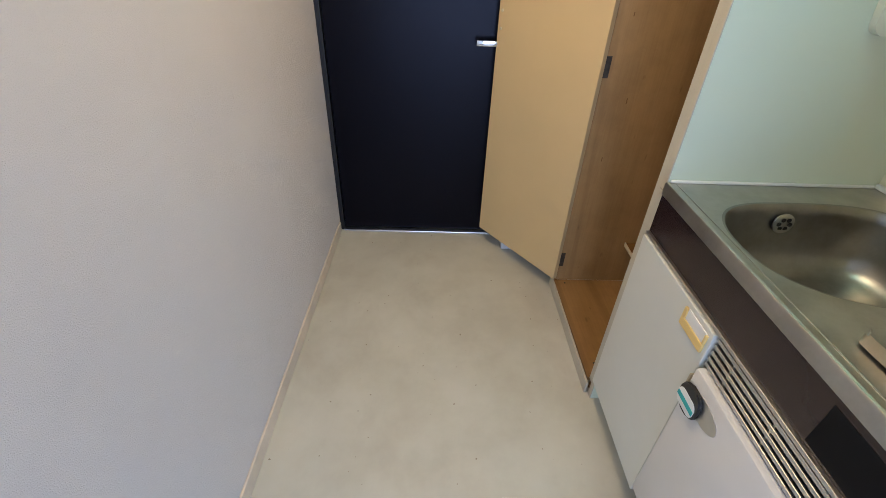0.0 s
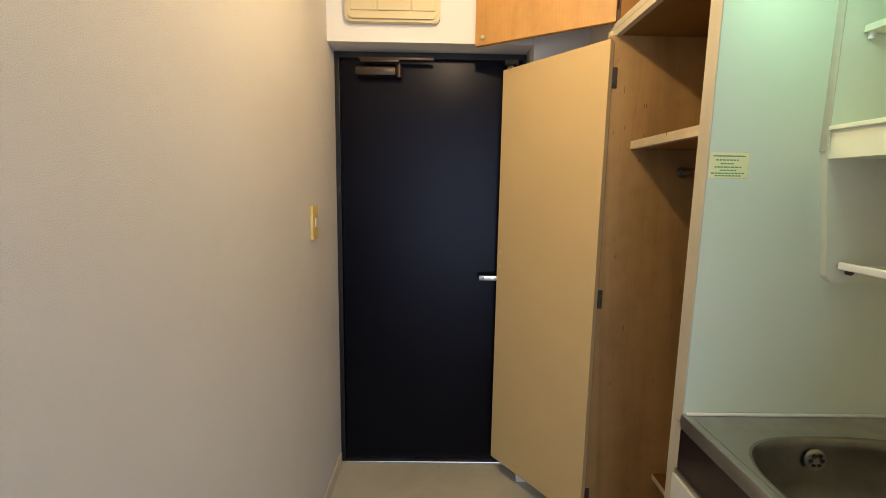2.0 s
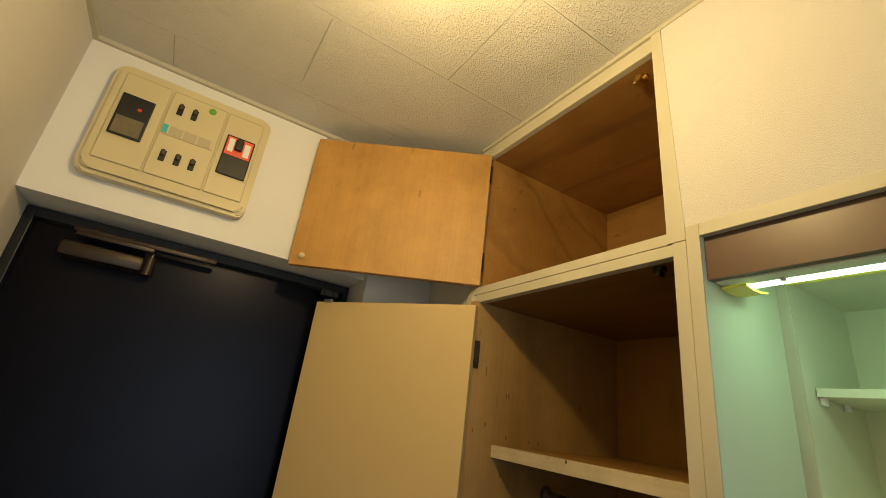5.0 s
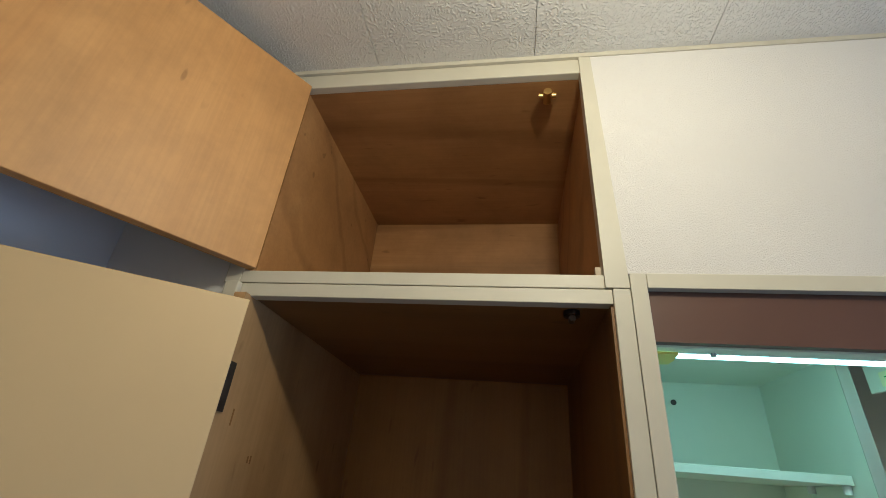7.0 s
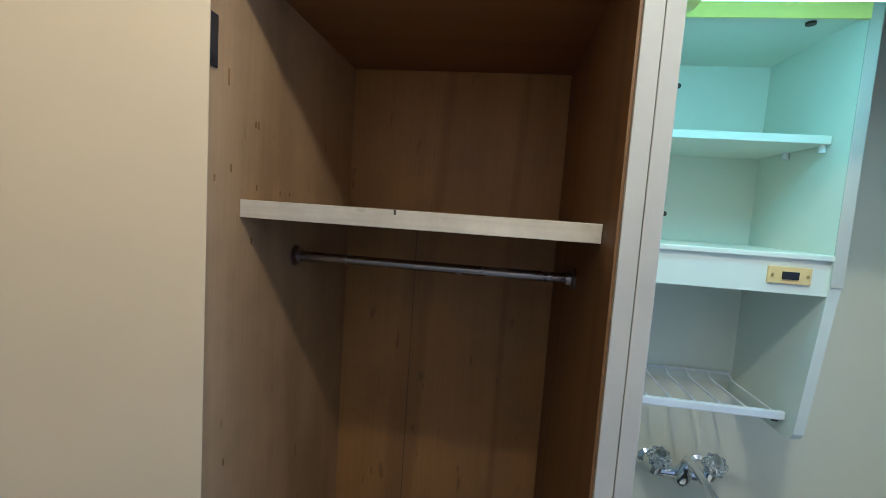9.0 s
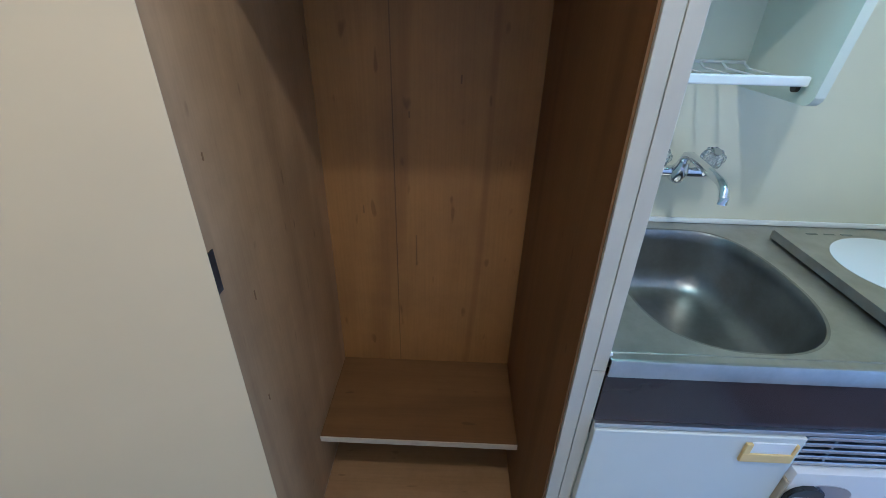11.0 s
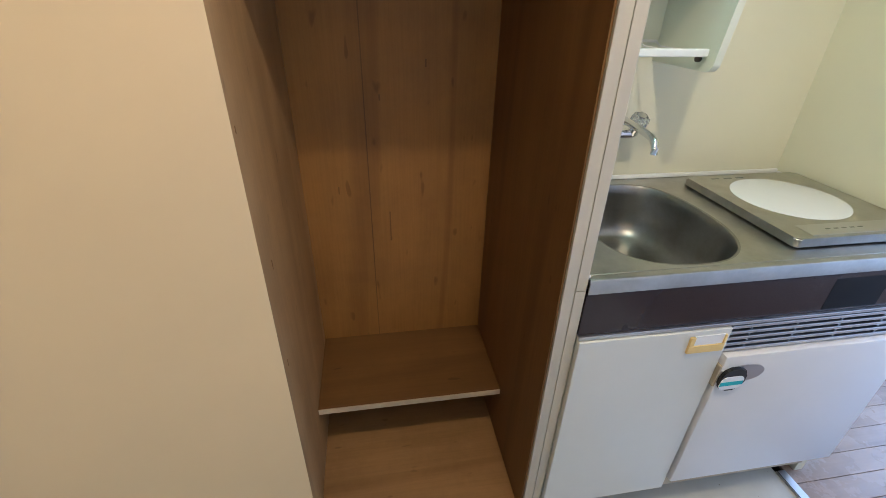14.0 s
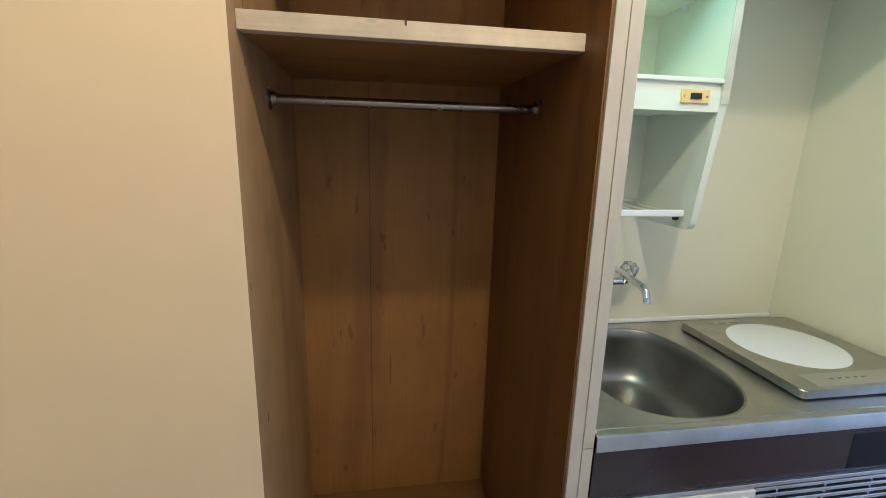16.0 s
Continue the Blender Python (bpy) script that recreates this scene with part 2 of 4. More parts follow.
VENEER_V = plywood("closet_veneer", (0.295, 0.144, 0.028), (0.33, 0.161, 0.032), (0.365, 0.181, 0.038), "z", 0.55, 0.4, 0.5)
# Closet veneer lightened and greyed: daylight glare on the far side, put into colour.
VENEER_LIT = plywood("closet_lit_side_veneer", (0.35, 0.210, 0.083), (0.41, 0.252, 0.103), (0.46, 0.29, 0.124), "z", 0.6, 0.3, 0.6)
# Same veneer darkened: the bulb's shadow on the kitchen-side panel, painted in.
VENEER_SHADED = plywood("closet_shaded_veneer", (0.185, 0.092, 0.024), (0.215, 0.108, 0.028), (0.25, 0.128, 0.035), "z", 0.55, 0.4, 0.5)
# Veneer darkened for the shade under the closet top; grain runs across.
VENEER_TOP_SHADED = plywood("closet_top_veneer_shaded", (0.185, 0.092, 0.022), (0.215, 0.108, 0.027), (0.25, 0.128, 0.034), "y", 0.5, 0.3, 0.5)
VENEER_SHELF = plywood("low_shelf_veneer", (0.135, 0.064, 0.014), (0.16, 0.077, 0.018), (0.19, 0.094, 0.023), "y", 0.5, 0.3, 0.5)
VENEER_FLOOR = plywood("closet_floor_veneer", (0.30, 0.168, 0.058), (0.35, 0.198, 0.072), (0.40, 0.23, 0.09), "y", 0.5, 0.4, 0.6)
VENEER_H = plywood("closet_veneer_across", (0.25, 0.122, 0.029), (0.295, 0.147, 0.037), (0.34, 0.175, 0.047), "y")
SEAM = plywood("veneer_seam", (0.15, 0.07, 0.016), (0.22, 0.11, 0.025), (0.30, 0.15, 0.034), "z")
LOFT_WOOD = plywood("loft_veneer", (0.35, 0.18, 0.055), (0.40, 0.21, 0.068), (0.45, 0.25, 0.084), "y", 0.55, 0.45)
DOOR_WOOD = plywood("loft_door_veneer", (0.49, 0.245, 0.070), (0.54, 0.285, 0.085), (0.59, 0.325, 0.105), "z", 0.5, 0.10)
RAW_EDGE = plywood("raw_pine_edge", (0.55, 0.46, 0.32), (0.66, 0.57, 0.42), (0.72, 0.64, 0.5), "y")
STEEL = stainless()
# Worktop steel toned down: the basin's dark reflections are put into its colour.
BASIN_STEEL_SHADED = stainless("basin_steel_shaded", 0.33, 0.62)
CHROME = grainy("chrome", (0.75, 0.75, 0.76), 0.08, 0.02, 8, 300, 0.0, 1.0)
ROD_STEEL = grainy("dull_rod_steel", (0.32, 0.29, 0.27), 0.28, 0.1, 8, 300, 0.02, 1.0)
HINGE = grainy("dark_hinge_steel", (0.09, 0.075, 0.06), 0.5, 0.3, 40, 300, 0.1, 0.7)
ALU = grainy("aluminium_trim", (0.60, 0.60, 0.60), 0.3, 0.06, 8, 300, 0.03, 1.0)
BROWN_LAM = grainy("brown_laminate", (0.028, 0.017, 0.017), 0.16, 0.08, 4, 400, 0.02)
FASCIA_LAM = grainy("fascia_laminate", (0.10, 0.052, 0.036), 0.35, 0.08, 4, 400, 0.02)
LAM_GREY = grainy("door_laminate", (0.66, 0.67, 0.62), 0.42, 0.03, 4, 400, 0.03)
FRIDGE = grainy("fridge_enamel", (0.72, 0.72, 0.72), 0.35, 0.03, 3, 260, 0.06)
TAN = grainy("tan_plastic", (0.45, 0.38, 0.26), 0.5, 0.05)
OLIVE = grainy("faded_dark_label", (0.15, 0.125, 0.075), 0.5, 0.15, 60)
YELLOWED = grainy("yellowed_plastic", (0.75, 0.55, 0.20), 0.45, 0.07, 12)
BEIGE_PLASTIC = grainy("beige_plastic", (0.60, 0.52, 0.33), 0.42, 0.03, 6)
BLACK = grainy("black_plastic", (0.012, 0.012, 0.013), 0.4, 0.1)
DARK_PANEL = grainy("dark_panel_gloss", (0.006, 0.006, 0.007), 0.5, 0.1)
bsdf(DARK_PANEL).inputs["Specular IOR Level"].default_value = 0.12
DARK_GAP = grainy("dark_cavity", (0.03, 0.03, 0.035), 0.8, 0.1)
WHITE_PLASTIC = grainy("white_plastic", (0.80, 0.80, 0.78), 0.4, 0.02)
CLEAR_WHITE = grainy("hob_glass_disc", (0.80, 0.82, 0.84), 0.12, 0.01)
RED = grainy("red_plastic", (0.65, 0.06, 0.03), 0.4, 0.05)
GREEN = grainy("green_plastic", (0.12, 0.35, 0.04), 0.4, 0.05)
TEAL = grainy("teal_ink", (0.04, 0.42, 0.44), 0.6, 0.05)
PALE_TEAL = grainy("pale_teal_ink", (0.22, 0.58, 0.60), 0.6, 0.08, 40)
PAPER = grainy("white_paper", (0.78, 0.78, 0.80), 0.7, 0.02)
LABEL_GREEN = grainy("pale_green_label", (0.86, 0.85, 0.50), 0.5, 0.02)
INK = grainy("dark_green_ink", (0.12, 0.32, 0.10), 0.6, 0.05)
BRASS_INK = grainy("orange_ink", (0.62, 0.36, 0.07), 0.6, 0.05)
GREY_INK = grainy("grey_ink", (0.2, 0.22, 0.2), 0.6, 0.05)
BRASS = grainy("brass_screw", (0.62, 0.42, 0.14), 0.35, 0.1, 20, 300, 0.02, 1.0)
ROOM_FLOOR = plywood("room_floor_boards", (0.25, 0.17, 0.12), (0.33, 0.235, 0.17), (0.40, 0.295, 0.22), "y", 0.26)
bsdf(ROOM_FLOOR).inputs["Specular IOR Level"].default_value = 0.45
# Yellowed plastic; its strong yellow also carries painted-in light from the tube.
LIP_LAMPLIT = grainy("yellowed_lamplit_lip", (0.80, 0.73, 0.16), 0.4, 0.05, 8)
GLOW_WARM = emission("lamp_shade_glow", (1.0, 0.72, 0.36), SHADE_GLOW, (0.9, 0.85, 0.7))
cut = nd(GLOW_WARM, "ShaderNodeTexVoronoi", Scale=75.0)
ln(GLOW_WARM, coords(GLOW_WARM), "Vector", cut, "Vector")
cut_ramp = ramp(GLOW_WARM, cut, "Distance", [(0.15, (1.0, 0.80, 0.45)), (0.6, (0.72, 0.46, 0.16))])
ln(GLOW_WARM, cut_ramp, "Color", bsdf(GLOW_WARM), "Emission Color")
GLOW_TUBE = emission("tube_glow", (0.58, 1.0, 0.74), TUBE_GLOW)
# Red window is no lamp; weak emission stands in for reflected light.
RED_LIFTED = emission("breaker_window_red", (1.0, 0.25, 0.15), 0.3, (0.7, 0.08, 0.04))
CLEAR = mat("clear_acrylic", (0.95, 0.97, 0.97), 0.05)
bsdf(CLEAR).inputs["Transmission Weight"].default_value = 0.85

# ---- large structure ----
structure("floor", bx(LEFT - 0.1, FRONT + 0.55, 0.2615, DOOR_Y + 0.1, -0.08, 0.0), VINYL, "worn grey-beige sheet vinyl hall floor with small stains", "floor")
structure("wall_west", bx(LEFT - 0.12, LEFT, -2.26, DOOR_Y + 0.2, -0.08, CEIL + 0.1), WALLPAPER, "off-white textured wallpaper along the hall", "wall")
bm = bmesh.new()
box(bm, LEFT, 0.372, SOFFIT_Y, DOOR_Y + 0.2, SOFFIT_Z, CEIL)
structure("wall_north", bm, PAINT_WHITE, "plain white wall strip above the entrance door", "wall")
bm = bmesh.new()
box(bm, 0.372, FRONT + 0.08, 1.995, DOOR_Y + 0.2, 0, CEIL)
box(bm, FRONT + 0.012, FRONT + 0.08, 1.742, 1.995, 0, CEIL)
structure("wall_east", bm, PAINT_WHITE, "white wall return between closet and entrance door", "wall")
structure("wall_kitchen_back", bx(KB, KB + 0.1, KR - 0.1, KL + 0.03, 0, CEIL), KITCHEN_WALL, "pale glossy panel behind the sink", "wall")
structure("wall_kitchen_end", bx(0.612, KB + 0.1, KR - 0.030, KR, 0, CEIL), KITCHEN_WALL, "pale glossy panel at the end of the kitchenette", "wall")
structure("wall_above_kitchen", bx(FRONT - 0.003, FRONT + 0.10, KR, 1.1280, 1.9453, CEIL), WALLPAPER, "off-white textured wallpaper above the kitchenette", "wall")
# ceiling boards in staggered rows
bm = bmesh.new()
box(bm, LEFT - 0.1, KB + 0.1, -0.02, DOOR_Y + 0.2, CEIL + 0.004, CEIL + 0.1)
rows_y = [1.868 - 0.3175 * k for k in range(-1, 7)]
for i, y1 in enumerate(rows_y):
    x = -0.615 - (0.3135 if i % 2 == 0 else 0.0)
    while x < KB + 0.1:
        lo, hi = max(x + 0.0009, LEFT), min(x + 0.627 - 0.0009, KB)
        if hi > lo:
            box(bm, lo, hi, max(y1 - 0.3175, 0.0) + 0.0007, min(y1, DOOR_Y) - 0.0007, CEIL, CEIL + 0.006)
        x += 0.627
structure("ceiling", bm, CEILING, "white textured ceiling boards with dark joints and stains", "ceiling")
bm = bmesh.new()
box(bm, LEFT, 0.372, SOFFIT_Y - 0.012, SOFFIT_Y, CEIL - 0.012, CEIL)
box(bm, LEFT, LEFT + 0.012, 0.1, SOFFIT_Y - 0.012, CEIL - 0.012, CEIL)
box(bm, FRONT - 0.006, FRONT + 0.006, KR, 1.74, CEIL - 0.010, CEIL)
structure("trim", bm, TRIM, "thin cream ceiling edge trim", "trim")
structure("baseboard", bx(LEFT, LEFT + 0.009, 0.262, DOOR_Y - 0.03, 0, 0.06, bevel=0.003), BASE, "thin beige plastic baseboard along the hall wall", "baseboard")

# living room that closes the place behind the camera
structure("wall_room_end_left", bx(LEFT - 0.12, -0.35, -2.26, -2.14, 0, CEIL), WALLPAPER, "off-white textured wallpaper of the next room", "wall")
structure("wall_room_end_right", bx(1.60, 2.0, -2.26, -2.14, 0, CEIL), WALLPAPER, "off-white textured wallpaper of the next room", "wall")
structure("wall_room_end_low", bx(-0.35, 1.60, -2.26, -2.14, 0, 0.10), WALLPAPER, "off-white textured wallpaper under the window", "wall")
structure("wall_room_end_high", bx(-0.35, 1.60, -2.26, -2.14, 2.10, CEIL), WALLPAPER, "off-white textured wallpaper above the window", "wall")
structure("wall_room_side", bx(1.9, 2.0, -2.2, KR - 0.12, 0, CEIL), WALLPAPER, "off-white textured wallpaper of the next room", "wall")
structure("wall_room_return", bx(KB + 0.1, 2.0, KR - 0.12, KR, 0, CEIL), WALLPAPER, "off-white textured wallpaper of the next room", "wall")
structure("ceiling_room", bx(LEFT - 0.1, 2.0, -2.2, -0.02, CEIL, CEIL + 0.1), CEILING, "white textured ceiling of the next room", "ceiling")

# ---- entrance door ----
door = thing("door_1", (-0.05, DOOR_Y, 0), "dark navy steel entrance door, closed, with lever handle", "door", kind="structure")
bm = bmesh.new()
box(bm, LEFT, -0.462, DOOR_Y - 0.012, DOOR_Y + 0.06, 0, SOFFIT_Z - 0.004, 0.002)
box(bm, 0.355, 0.370, DOOR_Y - 0.012, DOOR_Y + 0.06, 0, SOFFIT_Z - 0.004, 0.002)
box(bm, -0.462, 0.355, DOOR_Y - 0.012, DOOR_Y + 0.06, 1.938, SOFFIT_Z - 0.004, 0.002)
part("door_frame", bm, DOOR_FRAME, door)
part("leaf", bx(-0.459, 0.352, DOOR_Y, DOOR_Y + 0.04, 0.016, 1.932, bevel=0.002), DOOR_NAVY, door)
part("threshold", bx(-0.462, 0.355, DOOR_Y - 0.03, DOOR_Y + 0.06, 0.0, 0.012, bevel=0.003), ALU, door, "worn metal door threshold")
bm = bmesh.new()
box(bm, 0.180, 0.310, DOOR_Y - 0.062, DOOR_Y - 0.046, 0.948, 0.972, bevel=0.004)
box(bm, 0.288, 0.306, DOOR_Y - 0.05, DOOR_Y, 0.95, 0.97, bevel=0.003)
lv = part("lever_handle", bm, CHROME, door, "satin silver lever handle", True)
part("rose_plate", bx(0.284, 0.318, DOOR_Y - 0.006, DOOR_Y, 0.90, 1.02, bevel=0.003), ALU, lv)
closer = part("door_closer", bx(-0.385, -0.205, DOOR_Y - 0.062, DOOR_Y, 1.852, 1.892, bevel=0.01), BRONZE, door, "bronze door closer body", True)
bm = bmesh.new()
tube(bm, (-0.195, DOOR_Y - 0.03, 1.85), (-0.195, DOOR_Y - 0.03, 1.90), 0.015)
box(bm, -0.21, -0.19, DOOR_Y - 0.04, DOOR_Y - 0.02, 1.89, 1.912, bevel=0.002)
box(bm, -0.36, -0.19, DOOR_Y - 0.072, DOOR_Y - 0.055, 1.905, 1.918, bevel=0.003)
box(bm, -0.37, -0.04, DOOR_Y - 0.058, DOOR_Y - 0.044, 1.918, 1.932, bevel=0.003)
part("closer_arm", bm, BRONZE, closer, smooth=True)
bm = bmesh.new()
box(bm, 0.27, 0.33, DOOR_Y - 0.05, DOOR_Y - 0.02, 1.91, 1.932, bevel=0.004)
tube(bm, (0.285, DOOR_Y - 0.055, 1.92), (0.285, DOOR_Y - 0.048, 1.92), 0.006, n=12)
tube(bm, (0.313, DOOR_Y - 0.055, 1.92), (0.313, DOOR_Y - 0.048, 1.92), 0.006, n=12)
part("door_catch", bm, HINGE, door)

# ---- breaker panel ----
PY = SOFFIT_Y
panel = thing("breaker_panel", (-0.205, PY, 2.03), "beige plastic breaker panel with black switches on the wall", "breaker box")
px0, px1, pz0, pz1 = -0.398, -0.010, 2.036, 2.353
bm = bmesh.new()
for o, y0, y1, r in ((0, PY - 0.030, PY, 0.025), (0.010, PY - 0.040, PY - 0.030, 0.022)):
    prism(bm, rounded(px0 + o, px1 - o, pz0 + o, pz1 - o, r), "y", y0, y1)
bmesh.ops.bevel(bm, geom=[e for e in bm.edges if abs(e.verts[0].co.y - e.verts[1].co.y) < 1e-6 and e.calc_length() < 0.5 and min(v.co.y for v in e.verts) < PY - 0.01], offset=0.004, segments=2, affect="EDGES")
part("housing", bm, BEIGE_PLASTIC, panel, smooth=True)
FY = PY - 0.041
part("left_cover", bx(-0.372, -0.268, FY - 0.003, FY, 2.075, 2.325, bevel=0.003), BEIGE_PLASTIC, panel)
part("middle_cover", bx(-0.263, -0.130, FY - 0.003, FY, 2.075, 2.325, bevel=0.003), BEIGE_PLASTIC, panel)
part("right_cover", bx(-0.125, -0.030, FY - 0.003, FY, 2.075, 2.325, bevel=0.003), BEIGE_PLASTIC, panel)
FY -= 0.003
lb = part("limiter", bx(-0.362, -0.290, FY - 0.006, FY, 2.145, 2.265, bevel=0.003), BLACK, panel, "black current limiter with faded label")
part("limiter_label", bx(-0.356, -0.296, FY - 0.008, FY - 0.006, 2.15, 2.198), OLIVE, lb)
part("indicator", bx(-0.320, -0.312, FY - 0.008, FY - 0.006, 2.225, 2.232), RED, lb)
for n, (xx, zz) in enumerate([(-0.236, 2.277), (-0.202, 2.277), (-0.236, 2.135), (-0.202, 2.135), (-0.168, 2.135)]):
    sw = part("breaker_switch", bx(xx - 0.007, xx + 0.007, FY - 0.004, FY, zz - 0.018, zz + 0.014, bevel=0.002), BLACK, panel)
    part("toggle", bx(xx - 0.004, xx + 0.004, FY - 0.014, FY - 0.004, zz - 0.004, zz + 0.012, bevel=0.002), HINGE, sw)
strip = part("name_strip", bx(-0.255, -0.138, FY - 0.003, FY, 2.192, 2.222, bevel=0.001), BEIGE_PLASTIC, panel)
for k in range(3):
    part("name_card", bx(-0.243 + 0.034 * k, -0.212 + 0.034 * k, FY - 0.0042, FY - 0.003, 2.195, 2.219), TAN, strip)
part("teal_tab", bx(-0.259, -0.247, FY - 0.0045, FY - 0.003, 2.195, 2.22), TEAL, strip)
mb = part("main_breaker", bx(-0.112, -0.038, FY - 0.008, FY, 2.136, 2.258, bevel=0.003), BLACK, panel, "black main breaker with red window brightened by emission")
part("red_window", bx(-0.108, -0.042, FY - 0.0105, FY - 0.008, 2.196, 2.252, bevel=0.001), RED_LIFTED, mb)
part("white_mark", bx(-0.103, -0.089, FY - 0.012, FY - 0.0105, 2.206, 2.246), WHITE_PLASTIC, mb)
part("white_mark", bx(-0.062, -0.047, FY - 0.012, FY - 0.0105, 2.202, 2.242), WHITE_PLASTIC, mb)
part("breaker_lever", bx(-0.086, -0.066, FY - 0.024, FY - 0.0105, 2.212, 2.246, bevel=0.004), BLACK, mb)
bm = bmesh.new()
tube(bm, (-0.165, FY - 0.003, 2.307), (-0.165, FY, 2.307), 0.009)
part("green_button", bm, GREEN, panel)

panel.location.x -= 0.006

# ---- wall switch ----
sw = thing("light_switch", (LEFT, 1.753, 1.235), "brass-beige light switch plate on the wallpaper", "light switch")
part("plate", bx(LEFT, LEFT + 0.010, 1.718, 1.788, 1.172, 1.298, bevel=0.002), YELLOWED, sw)
part("rocker", bx(LEFT + 0.010, LEFT + 0.014, 1.741, 1.765, 1.218, 1.252, bevel=0.002), WHITE_PLASTIC, sw)

# ---- ceiling lamp ----
LX, LY, LZ, LR = 0.062, 1.130, 2.248, 0.085
lamp = thing("ceiling_lamp", (LX, LY, CEIL), "round patterned glass globe ceiling lamp, lit warm", "ceiling lamp")
bm = bmesh.new()
lathe(bm, (LX, LY, CEIL), [(0.052, -0.020), (0.058, -0.015), (0.060, 0.0)])
lathe(bm, (LX, LY, CEIL), [(0.042, -0.092), (0.044, -0.086), (0.044, -0.050), (0.034, -0.036), (0.032, -0.019)])
part("base", bm, WHITE_PLASTIC, lamp, "white round lamp base", True)
bm = bmesh.new()
n = 48
rings = []
for i in range(13):
    a = radians(30 + 146 * i / 12)
    rings.append([bm.verts.new((LX + (LR + (0.002 if (k + i) % 2 else 0)) * math.sin(a) * math.cos(2 * math.pi * k / n), LY + (LR + (0.002 if (k + i) % 2 else 0)) * math.sin(a) * math.sin(2 * math.pi * k / n), LZ + LR * math.cos(a))) for k in range(n)])
for q, s in zip(rings, rings[1:]):
    for k in range(n):
        bm.faces.new((q[k], q[(k + 1) % n], s[(k + 1) % n], s[k]))
bm.faces.new(rings[-1])
part("glass_shade", bm, GLOW_WARM, lamp, "cut glass globe, glowing", True).visible_shadow = False

# ---- closet ----
CY0, CY1 = 1.137, 1.686     # clear width
CB = 1.160                  # back panel
LB = 1.141                  # back panel of the loft cupboard
closet = thing("built_in_closet", (0.85, 1.42, 0), "built-in closet with brown veneer inside, door open", "closet")
part("side_panel", bx(0.5755, CB, CY1, CY1 + 0.02, 0.053, 1.9003), VENEER_LIT, closet, "veneer side with daylight glare in its colour")
part("side_panel", bx(FRONT + 0.003, CB, 1.1225, CY0, 0.0, 1.9005), VENEER_SHADED, closet)
part("back_panel", bx(CB, CB + 0.012, CY0 - 0.012, CY1 + 0.02, 0.0, 1.9235), VENEER_V, closet)
part("panel_seam", bx(CB - 0.0003, CB + 0.001, 1.4950, 1.4982, 0.262, 1.52), SEAM, closet, "dark joint between two veneer sheets")
part("top_panel", bx(FRONT + 0.018, CB, CY0 - 0.012, CY1 + 0.02, 1.9010, 1.9215), VENEER_TOP_SHADED, closet)
part("floor_panel", bx(FRONT - 0.012, CB, CY0, CY1, 0.036, 0.052), VENEER_FLOOR, closet)
part("plinth", bx(FRONT - 0.022, FRONT - 0.014, 1.11, CY1 + 0.032, 0.0, 0.052, bevel=0.002), TRIM, closet, "scuffed cream plinth board")
part("stile", bx(FRONT - 0.012, FRONT + 0.018, CY1 + 0.0205, CY1 + 0.045, 0.0525, 1.9212, bevel=0.002), TRIM, closet)
part("stile", bx(0.585, FRONT + 0.003, 1.1098, 1.1335, 0.0525, 1.9215, bevel=0.0012), TRIM, closet)
part("rail", bx(FRONT - 0.002, FRONT + 0.018, 1.1337, CY1 + 0.0205, 1.8990, 1.9210, bevel=0.0012), TRIM, closet)
sh = part("shelf", bx(0.690, CB, CY0 + 0.0004, CY1 - 0.0004, 1.520, 1.545), VENEER_H, closet, "brown veneer shelf with a raw pale front edge")
bm = bmesh.new()
box(bm, 0.666, 0.690, CY0 + 0.0004, CY1 - 0.0004, 1.5185, 1.5465, bevel=0.001)
part("edge_strip", bm, RAW_EDGE, sh, "chipped pale edging")
part("edge_chip", bx(0.6652, 0.6658, 1.435, 1.4385, 1.539, 1.5462), HINGE, sh, "dark nick in the edging")
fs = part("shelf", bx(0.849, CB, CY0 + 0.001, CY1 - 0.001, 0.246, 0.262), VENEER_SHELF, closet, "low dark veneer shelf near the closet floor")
part("edge_strip", bx(0.846, 0.849, CY0 + 0.002, CY1 - 0.002, 0.246, 0.264), RAW_EDGE, fs)
rod = bmesh.new()
tube(rod, (0.860, CY0, 1.440), (0.860, CY1, 1.440), 0.0095)
rod = part("hanger_rod", rod, ROD_STEEL, closet, "dull steel hanging rod", True)
for y0, d in ((CY0, 1), (CY1, -1)):
    bm = bmesh.new()
    lathe(bm, (0.860, y0, 1.440), [(0.021, 0.0), (0.021, 0.004), (0.014, 0.007), (0.013, 0.016), (0.010, 0.017)], (0, d, 0), 24)
    part("rod_flange", bm, ROD_STEEL, rod, smooth=True)
bm = bmesh.new()
tube(bm, (0.628, 1.186, 1.893), (0.628, 1.186, 1.9035), 0.012)
tube(bm, (0.621, 1.186, 1.889), (0.635, 1.186, 1.889), 0.005)
part("roller_catch", bm, BRONZE, closet, smooth=True)
for xx, zz, hh in ((0.632, 1.722, 0.012), (0.705, 1.668, 0.005), (0.713, 1.668, 0.006), (0.642, 1.592, 0.006), (0.712, 1.566, 0.005), (0.790, 1.561, 0.004), (0.826, 1.560, 0.004), (0.604, 1.575, 0.005), (0.700, 1.478, 0.005), (0.640, 1.130, 0.006), (0.690, 0.860, 0.010), (0.655, 0.640, 0.008)):
    part("nail_hole", bx(xx - 0.0016, xx + 0.0016, CY1 - 0.0006, CY1 + 0.001, zz - hh, zz + hh), SEAM, closet)
